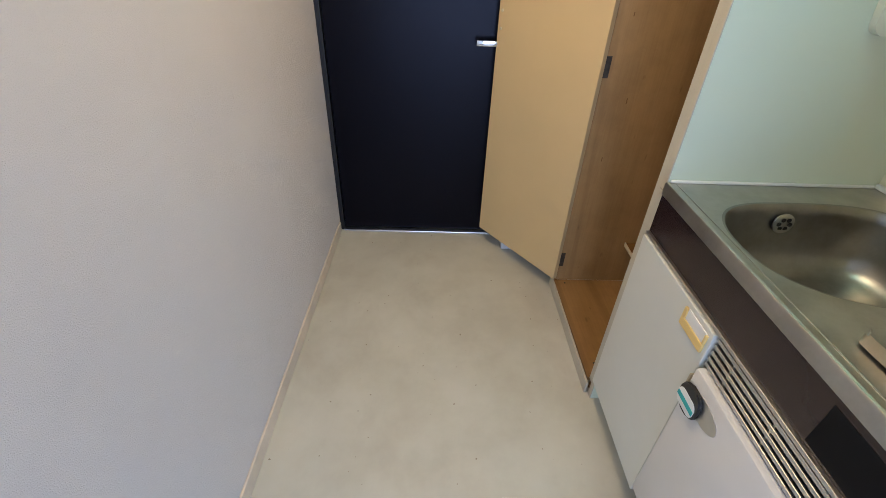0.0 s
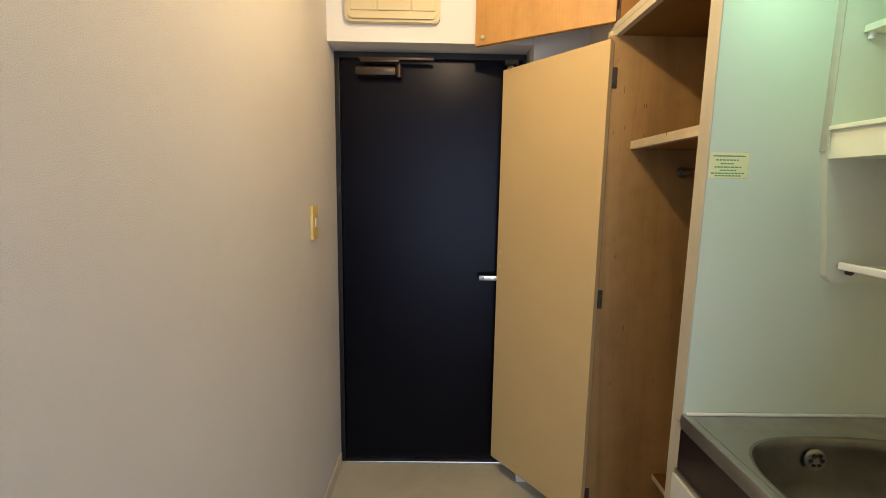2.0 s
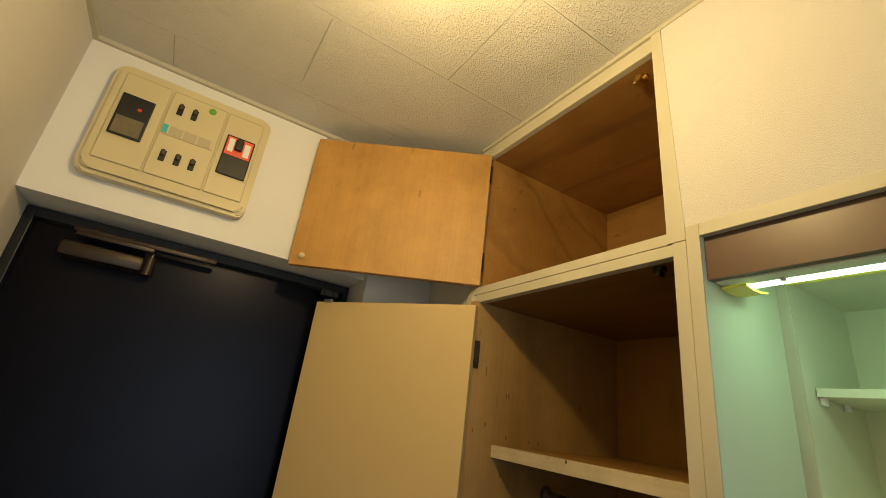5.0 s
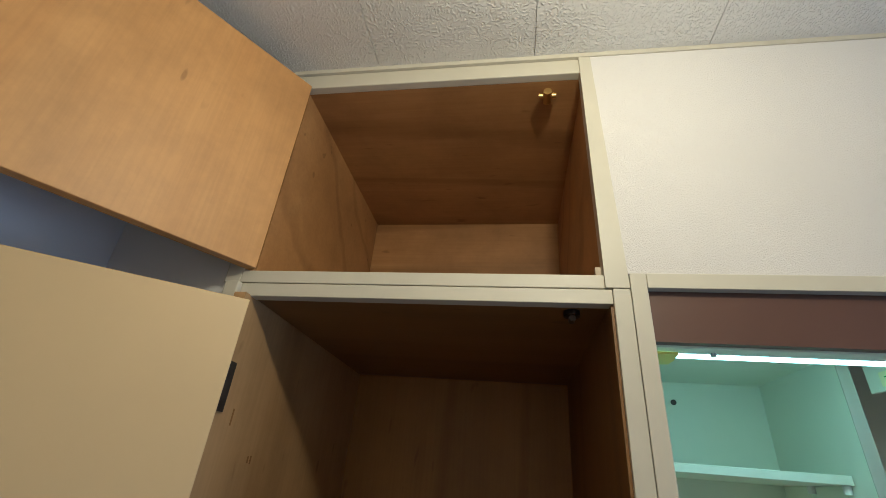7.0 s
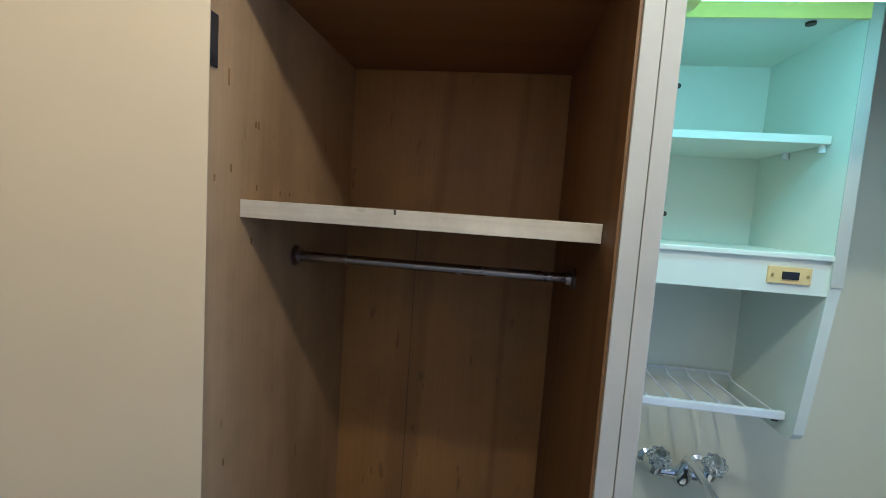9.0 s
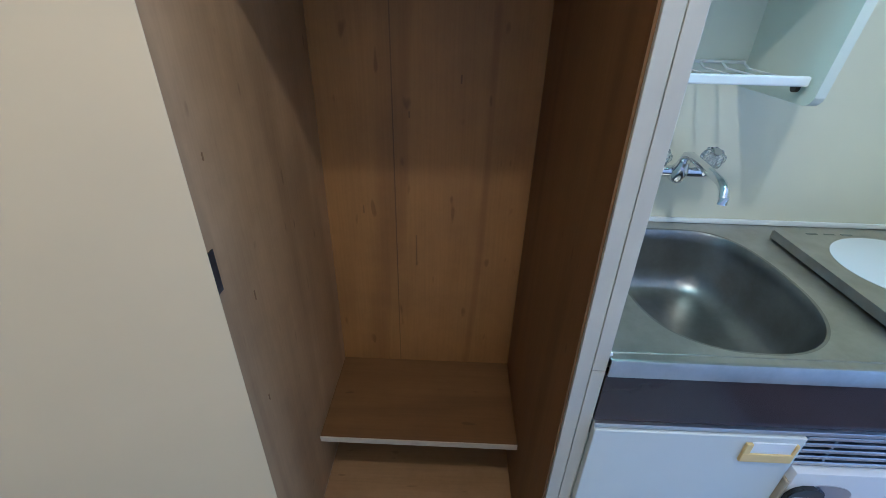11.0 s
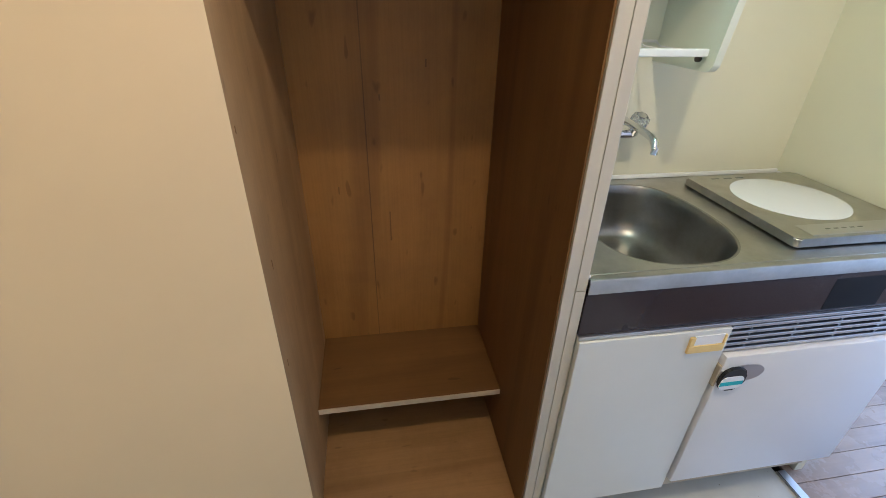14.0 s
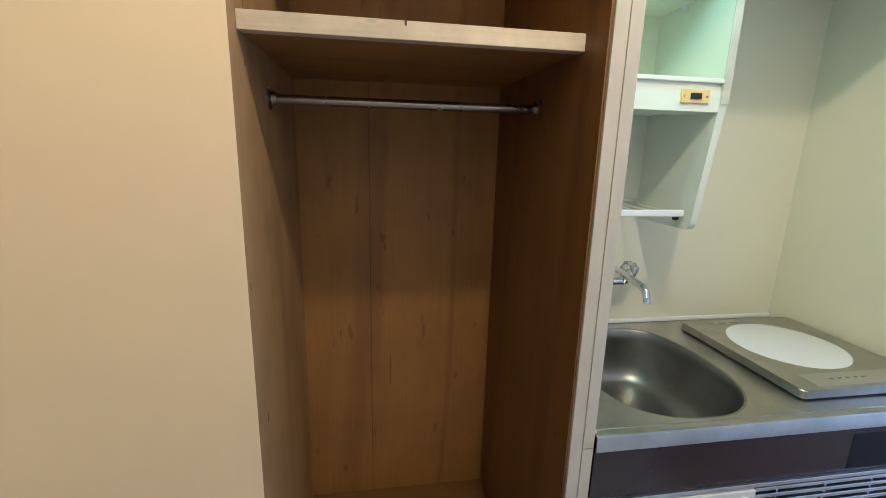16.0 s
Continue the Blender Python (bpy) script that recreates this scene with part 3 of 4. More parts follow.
for yy, zz, hh in ((1.585, 0.815, 0.012), (1.455, 1.075, 0.008), (1.330, 1.160, 0.010), (1.440, 0.690, 0.050)):
    part("veneer_mark", bx(CB - 0.0004, CB + 0.001, yy - 0.002, yy + 0.002, zz - hh, zz + hh), SEAM, closet)
for yy in (1.20, 1.66):
    bm = bmesh.new()
    tube(bm, (0.62, yy, 0.052), (0.62, yy, 0.0535), 0.004, n=10)
    part("screw_head", bm, HINGE, closet)


def swung(hinge, free):
    """The frame of an open leaf: x along it from the hinge, y through it away from the hall, z up."""
    d = Vector((free[0] - hinge[0], free[1] - hinge[1], 0))
    a = math.atan2(d.y, d.x)
    return Matrix.Translation((hinge[0], hinge[1], 0)) @ Matrix.Rotation(a, 4, "Z"), d.length


M1, W1 = swung((0.566, 1.669), (0.262, 2.097))
bm = bmesh.new()
box(bm, 0, W1, -0.022, 0.0, 0.066, 1.884, bevel=0.0015, m=M1)
cdoor = part("door", bm, CREAM, closet, "tall cream closet door, swung wide open")
for zz in (1.760, 0.970, 0.165):
    bm = bmesh.new()
    box(bm, 0.5765, 0.6020, CY1 - 0.0030, CY1 - 0.0005, zz - 0.035, zz + 0.035)
    part("hinge", bm, HINGE, cdoor, "dark steel hinge")
for zz in (1.085, 1.02):
    bm = bmesh.new()
    tube(bm, M1 @ Vector((W1 - 0.02, 0.0, zz)), M1 @ Vector((W1 - 0.02, 0.004, zz)), 0.006, 0.004, 14)
    part("screw_cap", bm, BEIGE_PLASTIC, cdoor, smooth=True)
bm = bmesh.new()
box(bm, W1 - 0.06, W1 - 0.03, -0.004, 0.006, 1.882, 1.892, bevel=0.002, m=M1)
part("catch_plate", bm, ALU, cdoor)

# ---- loft cupboard over the closet ----
loft = thing("loft_cupboard", (0.85, 1.42, 1.93), "loft cupboard above the closet, plywood lined, door open", "cupboard")
LZ0, LZ1 = 1.944, 2.368
LY0, LY1 = 1.143, 1.703
part("side_panel", bx(FRONT + 0.018, LB, LY1, LY1 + 0.02, 1.9275, LZ1 + 0.02), LOFT_WOOD, loft)
part("side_panel", bx(FRONT + 0.018, LB, LY0 - 0.012, LY0, 1.9275, LZ1 + 0.02), LOFT_WOOD, loft)
part("back_panel", bx(LB, LB + 0.012, LY0 - 0.012, LY1 + 0.02, 1.9275, LZ1 + 0.02), LOFT_WOOD, loft)
part("top_panel", bx(FRONT + 0.018, LB, LY0, LY1, LZ1, LZ1 + 0.02), LOFT_WOOD, loft)
part("bottom_panel", bx(FRONT + 0.018, LB, LY0, LY1, 1.9275, LZ0 - 0.002), LOFT_WOOD, loft)
part("rail", bx(FRONT - 0.001, FRONT + 0.018, LY0, LY1 + 0.01, 1.9228, LZ0, bevel=0.0012), TRIM, loft)
part("rail", bx(FRONT, FRONT + 0.018, LY0, LY1 + 0.01, LZ1, CEIL - 0.010, bevel=0.002), TRIM, loft)
bm = bmesh.new()
prism(bm, [(1.1098, 1.9230), (1.1425, 1.9230), (1.1500, CEIL - 0.010), (1.1290, CEIL - 0.010)], "x", 0.5855, FRONT + 0.018)
part("stile", bm, TRIM, loft, "slightly slanted cream stile")
part("stile", bx(FRONT, FRONT + 0.018, LY1 + 0.0105, LY1 + 0.04, 1.9230, CEIL - 0.010, bevel=0.002), TRIM, loft)
M2, W2 = swung((FRONT - 0.003, 1.690), (0.128, 1.988))
bm = bmesh.new()
box(bm, 0, W2, -0.020, 0.0, 1.947, 2.370, bevel=0.0015, m=M2)
ld = part("door", bm, DOOR_WOOD, loft, "orange plywood back of the loft door, open")
for zz in (2.02, 2.31):
    bm = bmesh.new()
    box(bm, FRONT + 0.002, FRONT + 0.010, LY1 - 0.003, LY1 - 0.0005, zz - 0.03, zz + 0.03)
    part("hinge", bm, HINGE, ld, "dark steel hinge")
bm = bmesh.new()
lathe(bm, M2 @ Vector((W2 - 0.035, 0.0, 1.975)), [(0.009, 0.0), (0.009, 0.004), (0.006, 0.008), (0.002, 0.009)], M2.to_3x3() @ Vector((0, 1, 0)), 18)
part("screw_cap", bm, BEIGE_PLASTIC, ld, smooth=True)
bm = bmesh.new()
box(bm, W2 - 0.06, W2 - 0.02, -0.012, -0.002, 2.369, 2.378, bevel=0.002, m=M2)
part("catch_plate", bm, ALU, ld)
bm = bmesh.new()
tube(bm, (0.632, 1.207, LZ1 - 0.010), (0.632, 1.207, LZ1), 0.006)
tube(bm, (0.618, 1.207, LZ1 - 0.014), (0.646, 1.207, LZ1 - 0.014), 0.0085)
tube(bm, (0.632, 1.190, LZ1 - 0.012), (0.632, 1.224, LZ1 - 0.012), 0.006)
part("roller_catch", bm, BRASS, loft, smooth=True)
part("corner_block", bx(0.605, 0.617, LY0, LY0 + 0.008, LZ0, LZ0 + 0.02), RAW_EDGE, loft)

# ---- kitchenette ----
structure("kitchen_side_panel", bx(0.5873, KB, KL, KL + 0.022, 0.0, 1.944), KITCHEN_SIDE, "pale green-white glossy panel beside the sink", "panel")
bm = bmesh.new()
box(bm, 0.584, 0.5873, KL, 1.1092, 0.0, 0.815, 0.001)
box(bm, 0.584, 0.5873, KL, 1.1092, 0.816, 1.9450, 0.001)
box(bm, 0.5835, FRONT + 0.024, KR, KL - 0.0003, 1.9225, 1.945, 0.001)
structure("trim_kitchen", bm, TRIM, "cream frame strips around the kitchenette", "trim")

unit = thing("kitchen_unit", (0.8, 0.65, 0), "compact kitchenette base with white door and brown band", "kitchen unit")
CDY0 = 0.724
part("brown_band", bx(0.582, 0.600, KR + 0.002, KL - 0.002, 0.704, 0.809), BROWN_LAM, unit, "dark brown glossy laminate band")
part("band_panel", bx(0.5815, 0.584, 0.350, 0.499, 0.709, 0.794, bevel=0.001), DARK_PANEL, unit, "dark switch panel flush in the band")
part("metal_strip", bx(0.574, 0.600, KR + 0.002, KL - 0.002, 0.695, 0.7035, bevel=0.001), ALU, unit, "thin metal strip")
kd = part("door", bx(0.570, 0.588, CDY0, KL - 0.003, 0.102, 0.692, bevel=0.002), LAM_GREY, unit, "white laminate cupboard door with swollen lower edge")
hnd = bmesh.new()
hy0, hy1, hz0, hz1 = 0.734, 0.824, 0.632, 0.683
for a in ((hy0, hy1, hz0, hz0 + 0.021), (hy0, hy0 + 0.006, hz0 + 0.0212, hz1 - 0.0052), (hy1 - 0.012, hy1, hz0 + 0.0212, hz1 - 0.0052)):
    box(hnd, 0.5645, 0.571, a[0], a[1], a[2], a[3], bevel=0.0015)
hp = part("handle", hnd, YELLOWED, kd, "yellowed plastic recessed pull")
part("pull_recess", bx(0.5675, 0.5705, hy0 + 0.0055, hy1 - 0.011, hz0 + 0.020, hz1 - 0.004), WHITE_PLASTIC, hp)
bm = bmesh.new()
box(bm, 0.590, KB, CDY0 + 0.01, KL - 0.002, 0.09, 0.66)
part("carcass", bm, CABINET_WHITE, unit)
part("toe_board", bx(0.66, 0.675, KR + 0.002, KL - 0.006, 0.0, 0.09), DARK_GAP, unit)
vent = part("vent_grille", bx(0.592, 0.615, KR + 0.004, CDY0 - 0.004, 0.610, 0.695), DARK_GAP, unit, "dark vent with pale horizontal bars")
for k in range(5):
    zz = 0.6165 + 0.0165 * k
    part("vent_bar", bx(0.575, 0.592, KR + 0.006, CDY0 - 0.006, zz, zz + 0.0085, bevel=0.0015), ALU, vent)
for yy in (0.30, 0.42, 0.54, 0.66):
    part("vent_upright", bx(0.580, 0.593, yy, yy + 0.004, 0.612, 0.695), ALU, vent)

fridge = thing("mini_fridge", (0.8, 0.49, 0), "white compact refrigerator built in under the counter", "refrigerator")
part("body", bx(0.600, KB - 0.02, KR + 0.012, CDY0 - 0.003, 0.06, 0.608), TAN, fridge, "tan fridge body")
bm = bmesh.new()
box(bm, 0.560, 0.597, KR - 0.008, CDY0 - 0.008, 0.138, 0.612, bevel=0.007)
fd = part("door", bm, FRIDGE, fridge, "white enamel fridge door", True)
part("gasket", bx(0.597, 0.600, KR + 0.010, CDY0 - 0.014, 0.145, 0.605), TAN, fridge)
bm = bmesh.new()
prism(bm, [(0.650 + 0.052 * math.cos(a), 0.556 + 0.027 * math.sin(a)) for a in [2 * math.pi * k / 28 for k in range(28)]], "x", 0.5585, 0.5605)
part("handle_recess", bm, ALU, fd, "silver oval recess")
bm = bmesh.new()
vs = prism(bm, rounded(0.650, 0.717, 0.512, 0.580, 0.024), "x", 0.5505, 0.5595)
bmesh.ops.bevel(bm, geom=list(bm.edges), offset=0.0025, segments=2, affect="EDGES")
kn = part("latch", bm, BLACK, fd, "black latch with white and teal face", True)
bm = bmesh.new()
prism(bm, rounded(0.655, 0.7165, 0.518, 0.558, 0.015), "x", 0.5492, 0.5515)
part("latch_face", bm, WHITE_PLASTIC, kn)
part("latch_stripe", bx(0.5486, 0.5500, 0.656, 0.7160, 0.531, 0.543), TEAL, kn)
part("gap_clip", bx(0.560, 0.590, CDY0 - 0.0075, CDY0 - 0.001, 0.520, 0.585, bevel=0.002), TAN, fridge, "tan plastic clip in the gap")

# stainless worktop with an oval basin
top = thing("worktop", (0.8, 0.65, TOP), "stainless steel worktop with oval sink basin", "worktop")
SX, SY, SA, SB = 0.832, 0.819, 0.217, 0.173


def oval(k, n, grow=0.0, z=TOP):
    a = 2 * math.pi * k / n
    c, s = math.cos(a), math.sin(a)
    SE = 2.35 + 1.0 * max(0.0, c) + 0.6 * max(0.0, s)
    return (SX + (SA + grow) * math.copysign(abs(c) ** (2 / SE), c), SY + (SB + grow) * math.copysign(abs(s) ** (2 / SE), s), z)


bm = bmesh.new()
n = 72
x0, x1, y0, y1 = 0.584, KB - 0.004, KR + 0.002, KL - 0.003
inner = [bm.verts.new(oval(k, n, 0.006)) for k in range(n)]


def rim(k):
    p = oval(k, n)
    dx, dy = p[0] - SX, p[1] - SY
    f = min((x1 - SX) / dx if dx > 1e-9 else 1e9, (x0 - SX) / dx if dx < -1e-9 else 1e9, (y1 - SY) / dy if dy > 1e-9 else 1e9, (y0 - SY) / dy if dy < -1e-9 else 1e9)
    return SX + dx * f, SY + dy * f


outer = [bm.verts.new((*rim(k), TOP)) for k in range(n)]
for k in range(n):
    j = (k + 1) % n
    bm.faces.new((inner[k], inner[j], outer[j], outer[k]))
    (xa, ya), (xb, yb) = rim(k), rim(j)
    if abs(xa - xb) > 1e-4 and abs(ya - yb) > 1e-4:
        cx = x1 if max(xa, xb) > x1 - 1e-4 else x0
        cy = y1 if max(ya, yb) > y1 - 1e-4 else y0
        bm.faces.new((outer[k], outer[j], bm.verts.new((cx, cy, TOP))))
part("steel_top", bm, STEEL, top)
bm = bmesh.new()
prism(bm, [(0.578, 0.8095), (0.582, 0.8095), (0.5825, 0.8355), (0.586, TOP - 0.0005), (0.585, TOP + 0.0025), (0.581, TOP + 0.0015), (0.5785, 0.838)], "y", KR + 0.002, KL - 0.003)
part("front_edge", bm, STEEL, top, "polished folded steel edge", True)
bm = bmesh.new()
rings = []
for g, z in ((0.006, TOP), (0.001, TOP - 0.0008), (-0.002, TOP - 0.006), (-0.005, TOP - 0.03), (-0.009, TOP - 0.10), (-0.017, TOP - 0.135), (-0.034, TOP - 0.155), (-0.065, TOP - 0.163), (-0.12, TOP - 0.166)):
    rings.append([bm.verts.new(oval(k, n, g, z)) for k in range(n)])
for q, s in zip(rings, rings[1:]):
    for k in range(n):
        bm.faces.new((q[k], q[(k + 1) % n], s[(k + 1) % n], s[k]))
bm.faces.new(rings[-1])
basin = part("basin", bm, BASIN_STEEL_SHADED, top, "oval steel sink basin", True)
part("back_bead", bx(KB - 0.010, KB - 0.001, KR + 0.002, KL - 0.003, TOP, TOP + 0.014, bevel=0.004), WHITE_PLASTIC, top, "white sealant bead", True)
part("side_bead", bx(0.590, KB - 0.010, KL - 0.008, KL - 0.001, TOP, TOP + 0.008, bevel=0.003), WHITE_PLASTIC, top, "white sealant bead", True)
part("end_bead", bx(0.590, KB - 0.010, KR + 0.001, KR + 0.006, TOP, TOP + 0.008, bevel=0.002), WHITE_PLASTIC, top, "white sealant bead", True)
part("drip_ridge", bx(0.601, 0.605, KR + 0.004, KL - 0.010, TOP - 0.001, TOP + 0.0014, bevel=0.001), STEEL, top, smooth=True)
# overflow outlet in the basin's side
ov = (0.820, SY + SB - 0.012, TOP - 0.044)
bm = bmesh.new()
lathe(bm, ov, [(0.004, 0.004), (0.020, 0.005), (0.024, 0.003), (0.024, 0.0), (0.004, 0.0)], (0, -1, 0.12), 28)
of = part("overflow", bm, STEEL, basin, "round steel overflow outlet", True)
for k in range(6):
    a = 2 * math.pi * k / 6
    bm = bmesh.new()
    c = Vector(ov) + Vector((0.0125 * math.cos(a), -0.0052, 0.0125 * math.sin(a)))
    tube(bm, c, c + Vector((0, -0.0012, 0)), 0.0052, n=10)
    part("overflow_hole", bm, BLACK, of)

# hob
hob = thing("electric_hob", (0.85, 0.4, TOP), "steel electric hob with round white glass plate", "hob")
hbx0, hbx1, hby0, hby1 = 0.640, 1.030, KR + 0.012, 0.575
bm = bmesh.new()
prism(bm, rounded(hbx0, hbx1, hby0, hby1, 0.012), "z", TOP + 0.004, TOP + 0.025)
bmesh.ops.bevel(bm, geom=[e for e in bm.edges if min(v.co.z for v in e.verts) > TOP + 0.02], offset=0.004, segments=3, affect="EDGES")
hb = part("hob_body", bm, STEEL, hob, smooth=True)
part("hob_foot", bx(hbx0 + 0.01, hbx1 - 0.01, hby0 + 0.01, hby1 - 0.008, TOP, TOP + 0.006), BLACK, hob)
bm = bmesh.new()
lathe(bm, (0.853, 0.397, TOP + 0.025), [(0.136, 0.0), (0.136, 0.0008), (0.133, 0.0016), (0.01, 0.0016)], n=64)
part("glass_plate", bm, CLEAR_WHITE, hob, "round white glass cooking plate", True)
part("control_panel", bx(hbx0 + 0.012, hbx0 + 0.062, hby0 + 0.02, hby1 - 0.05, TOP + 0.0248, TOP + 0.0258), ALU, hob)
for k in range(5):
    part("control_mark", bx(hbx0 + 0.035, hbx0 + 0.039, hby0 + 0.16 + 0.022 * k, hby0 + 0.172 + 0.022 * k, TOP + 0.0258, TOP + 0.0263), GREY_INK, hob)
part("control_button", bx(hbx0 + 0.028, hbx0 + 0.046, hby0 + 0.055, hby0 + 0.08, TOP + 0.0258, TOP + 0.0268), YELLOWED, hob)
for k in range(3):
    part("rear_mark", bx(hbx1 - 0.03, hbx1 - 0.024, hby1 - 0.09 - 0.04 * k, hby1 - 0.065 - 0.04 * k, TOP + 0.0249, TOP + 0.0256), GREY_INK, hob)

# wall tap
TX, TZ = KB - 0.060, 0.995
tap = thing("wall_tap", (KB, 0.831, TZ), "chrome two-handle wall tap with clear knobs", "tap")
bm = bmesh.new()
tube(bm, (TX, 0.773, TZ), (TX, 0.889, TZ), 0.013)
for yy in (0.773, 0.889):
    tube(bm, (TX, yy, TZ), (KB, yy, TZ), 0.012)
    lathe(bm, (KB, yy, TZ), [(0.020, 0.0), (0.020, 0.004), (0.013, 0.010)], (-1, 0, 0), 24)
    tube(bm, (TX, yy, TZ), (TX - 0.013, yy, TZ + 0.028), 0.014, 0.015)
lathe(bm, (TX, 0.831, TZ - 0.018), [(0.010, -0.006), (0.017, 0.0), (0.019, 0.012), (0.019, 0.028), (0.014, 0.038), (0.012, 0.05)], (-0.35, 0, 1), 24)
part("tap_body", bm, CHROME, tap, smooth=True)
bm = bmesh.new()
path = [(TX - 0.012, 0.8312, TZ + 0.030), (TX - 0.020, 0.8314, TZ + 0.042), (TX - 0.040, 0.8318, TZ + 0.048), (TX - 0.090, 0.8328, TZ + 0.046), (TX - 0.150, 0.8340, TZ + 0.042), (TX - 0.178, 0.8346, TZ + 0.039), (TX - 0.192, 0.8348, TZ + 0.031), (TX - 0.199, 0.8350, TZ + 0.019), (TX - 0.200, 0.8350, TZ + 0.006)]
sweep(bm, path, 0.009, 14)
part("spout", bm, CHROME, tap, smooth=True)
for yy in (0.773, 0.889):
    bm = bmesh.new()
    c = Vector((TX - 0.012, yy, TZ + 0.024))
    ax = Vector((-0.45, 0, 0.89)).normalized()
    m = Matrix.Translation(c) @ ax.to_track_quat("Z", "Y").to_matrix().to_4x4()
    rr = []
    for r, hgt in ((0.015, 0.0), (0.023, 0.005), (0.026, 0.015), (0.024, 0.028), (0.018, 0.033)):
        rr.append([bm.verts.new(m @ Vector((r * (1 if k % 2 else 0.84) * math.cos(math.pi * k / 8), r * (1 if k % 2 else 0.84) * math.sin(math.pi * k / 8), hgt))) for k in range(16)])
    for q, s in zip(rr, rr[1:]):
        for k in range(16):
            bm.faces.new((q[k], q[(k + 1) % 16], s[(k + 1) % 16], s[k]))
    bm.faces.new(rr[0])
    bm.faces.new(rr[-1])
    kb = part("knob", bm, CLEAR, tap, "faceted clear acrylic tap knob")
    bm = bmesh.new()
    tube(bm, c, c + ax * 0.036, 0.009, 0.011, 14)
    part("knob_core", bm, CHROME, kb, smooth=True)

# hanging cabinet
HX, HR = 0.834, 0.708     # front of its upper part, outer end
hang = thing("wall_cabinet", (0.97, 0.9, 1.18), "open pale wall cabinet with shelves and a wire rack", "wall cabinet")


def cheek():
    pts = [(KB, 1.925), (HX, 1.925), (HX, 1.462), (HX + 0.004, 1.438)]
    for k in range(7):
        a = radians(200 + 80 * k / 6)
        pts.append((HX + 0.060 + 0.026 * math.cos(a), 1.199 + 0.026 * math.sin(a)))
    return pts + [(KB, 1.173)]


for y0, y1 in ((HR, HR + 0.018), (KL - 0.018, KL - 0.0005)):
    bm = bmesh.new()
    prism(bm, cheek(), "y", y0, y1)
    ck = part("side_panel", bm, CABINET_WHITE, hang)
    bm = bmesh.new()
    box(bm, HX - 0.003, HX, y0 - 0.001, y1 + 0.001, 1.465, 1.924, bevel=0.001)
    part("edge_band", bm, TRIM, ck)
I0, I1 = HR + 0.018, KL - 0.018
part("top_panel", bx(HX, KB, I0, I1, 1.907, 1.925), CABINET_WHITE, hang)
part("front_lip", bx(HX - 0.004, HX - 0.0003, I0, I1, 1.898, 1.9245), LIP_LAMPLIT, hang)
part("back_panel", bx(KB - 0.008, KB - 0.001, I0, I1, 1.20, 1.907), CABINET_WHITE, hang)
ks = part("shelf", bx(0.875, KB - 0.008, I0 + 0.002, I1 - 0.002, 1.709, 1.7235, bevel=0.001), CABINET_WHITE, hang)
for xx, yy in ((0.89, I0 + 0.006), (0.99, I0 + 0.006), (0.89, I1 - 0.006), (0.99, I1 - 0.006)):
    bm = bmesh.new()
    tube(bm, (xx, yy, 1.696), (xx, yy, 1.709), 0.006, n=14)
    part("shelf_peg", bm, WHITE_PLASTIC, ks, smooth=True)
part("shelf", bx(HX - 0.004, KB - 0.008, I0, I1, 1.509, 1.519, bevel=0.002), CABINET_WHITE, hang)
bxp = part("apron", bx(HX + 0.004, HX + 0.10, I0, I1, 1.449, 1.509), CABINET_WHITE, hang, "white apron box under the shelf")
part("apron_back", bx(HX + 0.10, KB - 0.008, I0, I1, 1.457, 1.509), CABINET_WHITE, hang)
sp = part("switch_plate", bx(HX - 0.0005, HX + 0.004, I0 + 0.029, I0 + 0.097, 1.466, 1.495, bevel=0.001), YELLOWED, bxp, "yellowed switch plate")
part("rocker_switch", bx(HX - 0.004, HX - 0.0005, I0 + 0.050, I0 + 0.076, 1.474, 1.487, bevel=0.001), BLACK, sp)
for yy in (I0 + 0.035, I0 + 0.091):
    bm = bmesh.new()
    tube(bm, (HX - 0.0015, yy, 1.480), (HX, yy, 1.480), 0.0028, n=10)
    part("screw", bm, BRASS, sp)
for xx, zz in ((KB - 0.008, 1.862), (KB - 0.008, 1.577)):
    bm = bmesh.new()
    tube(bm, (xx - 0.003, 0.913, zz), (xx, 0.913, zz), 0.006, n=12)
    part("fixing_screw", bm, HINGE, hang)
bm = bmesh.new()
tube(bm, (0.868, 0.79, 1.903), (0.868, 0.79, 1.907), 0.008, n=14)
part("top_screw", bm, HINGE, hang)
rack = part("wire_rack", bx(0.888, 0.898, I0 + 0.004, I1 - 0.004, 1.205, 1.222, bevel=0.003), WHITE_PLASTIC, hang, "white coated wire dish rack")
bm = bmesh.new()
tube(bm, (KB - 0.015, I0 + 0.01, 1.222), (KB - 0.015, I1 - 0.01, 1.222), 0.0035, n=10)
part("rear_wire", bm, WHITE_PLASTIC, rack, smooth=True)
for k in range(8):
    yy = I0 + 0.012 + (I1 - I0 - 0.024) * k / 7
    bm = bmesh.new()
    sweep(bm, [(0.893, yy, 1.218), (0.91, yy, 1.212), (1.06, yy, 1.212), (KB - 0.015, yy, 1.222)], 0.0022, 8)
    part("wire", bm, WHITE_PLASTIC, rack, smooth=True)
for yy in (I0 + 0.003, I1 - 0.003):
    bm = bmesh.new()
    tube(bm, (0.915, yy, 1.200), (0.915, yy + (0.008 if yy < 0.9 else -0.008), 1.200), 0.008, n=14)
    part("rack_peg", bm, HINGE, rack)

# lamp under the fascia
structure("kitchen_fascia", bx(FRONT + 0.006, FRONT + 0.020, KR, KL - 0.001, 1.850, 1.9255), FASCIA_LAM, "dark brown laminate fascia over the kitchenette", "fascia")
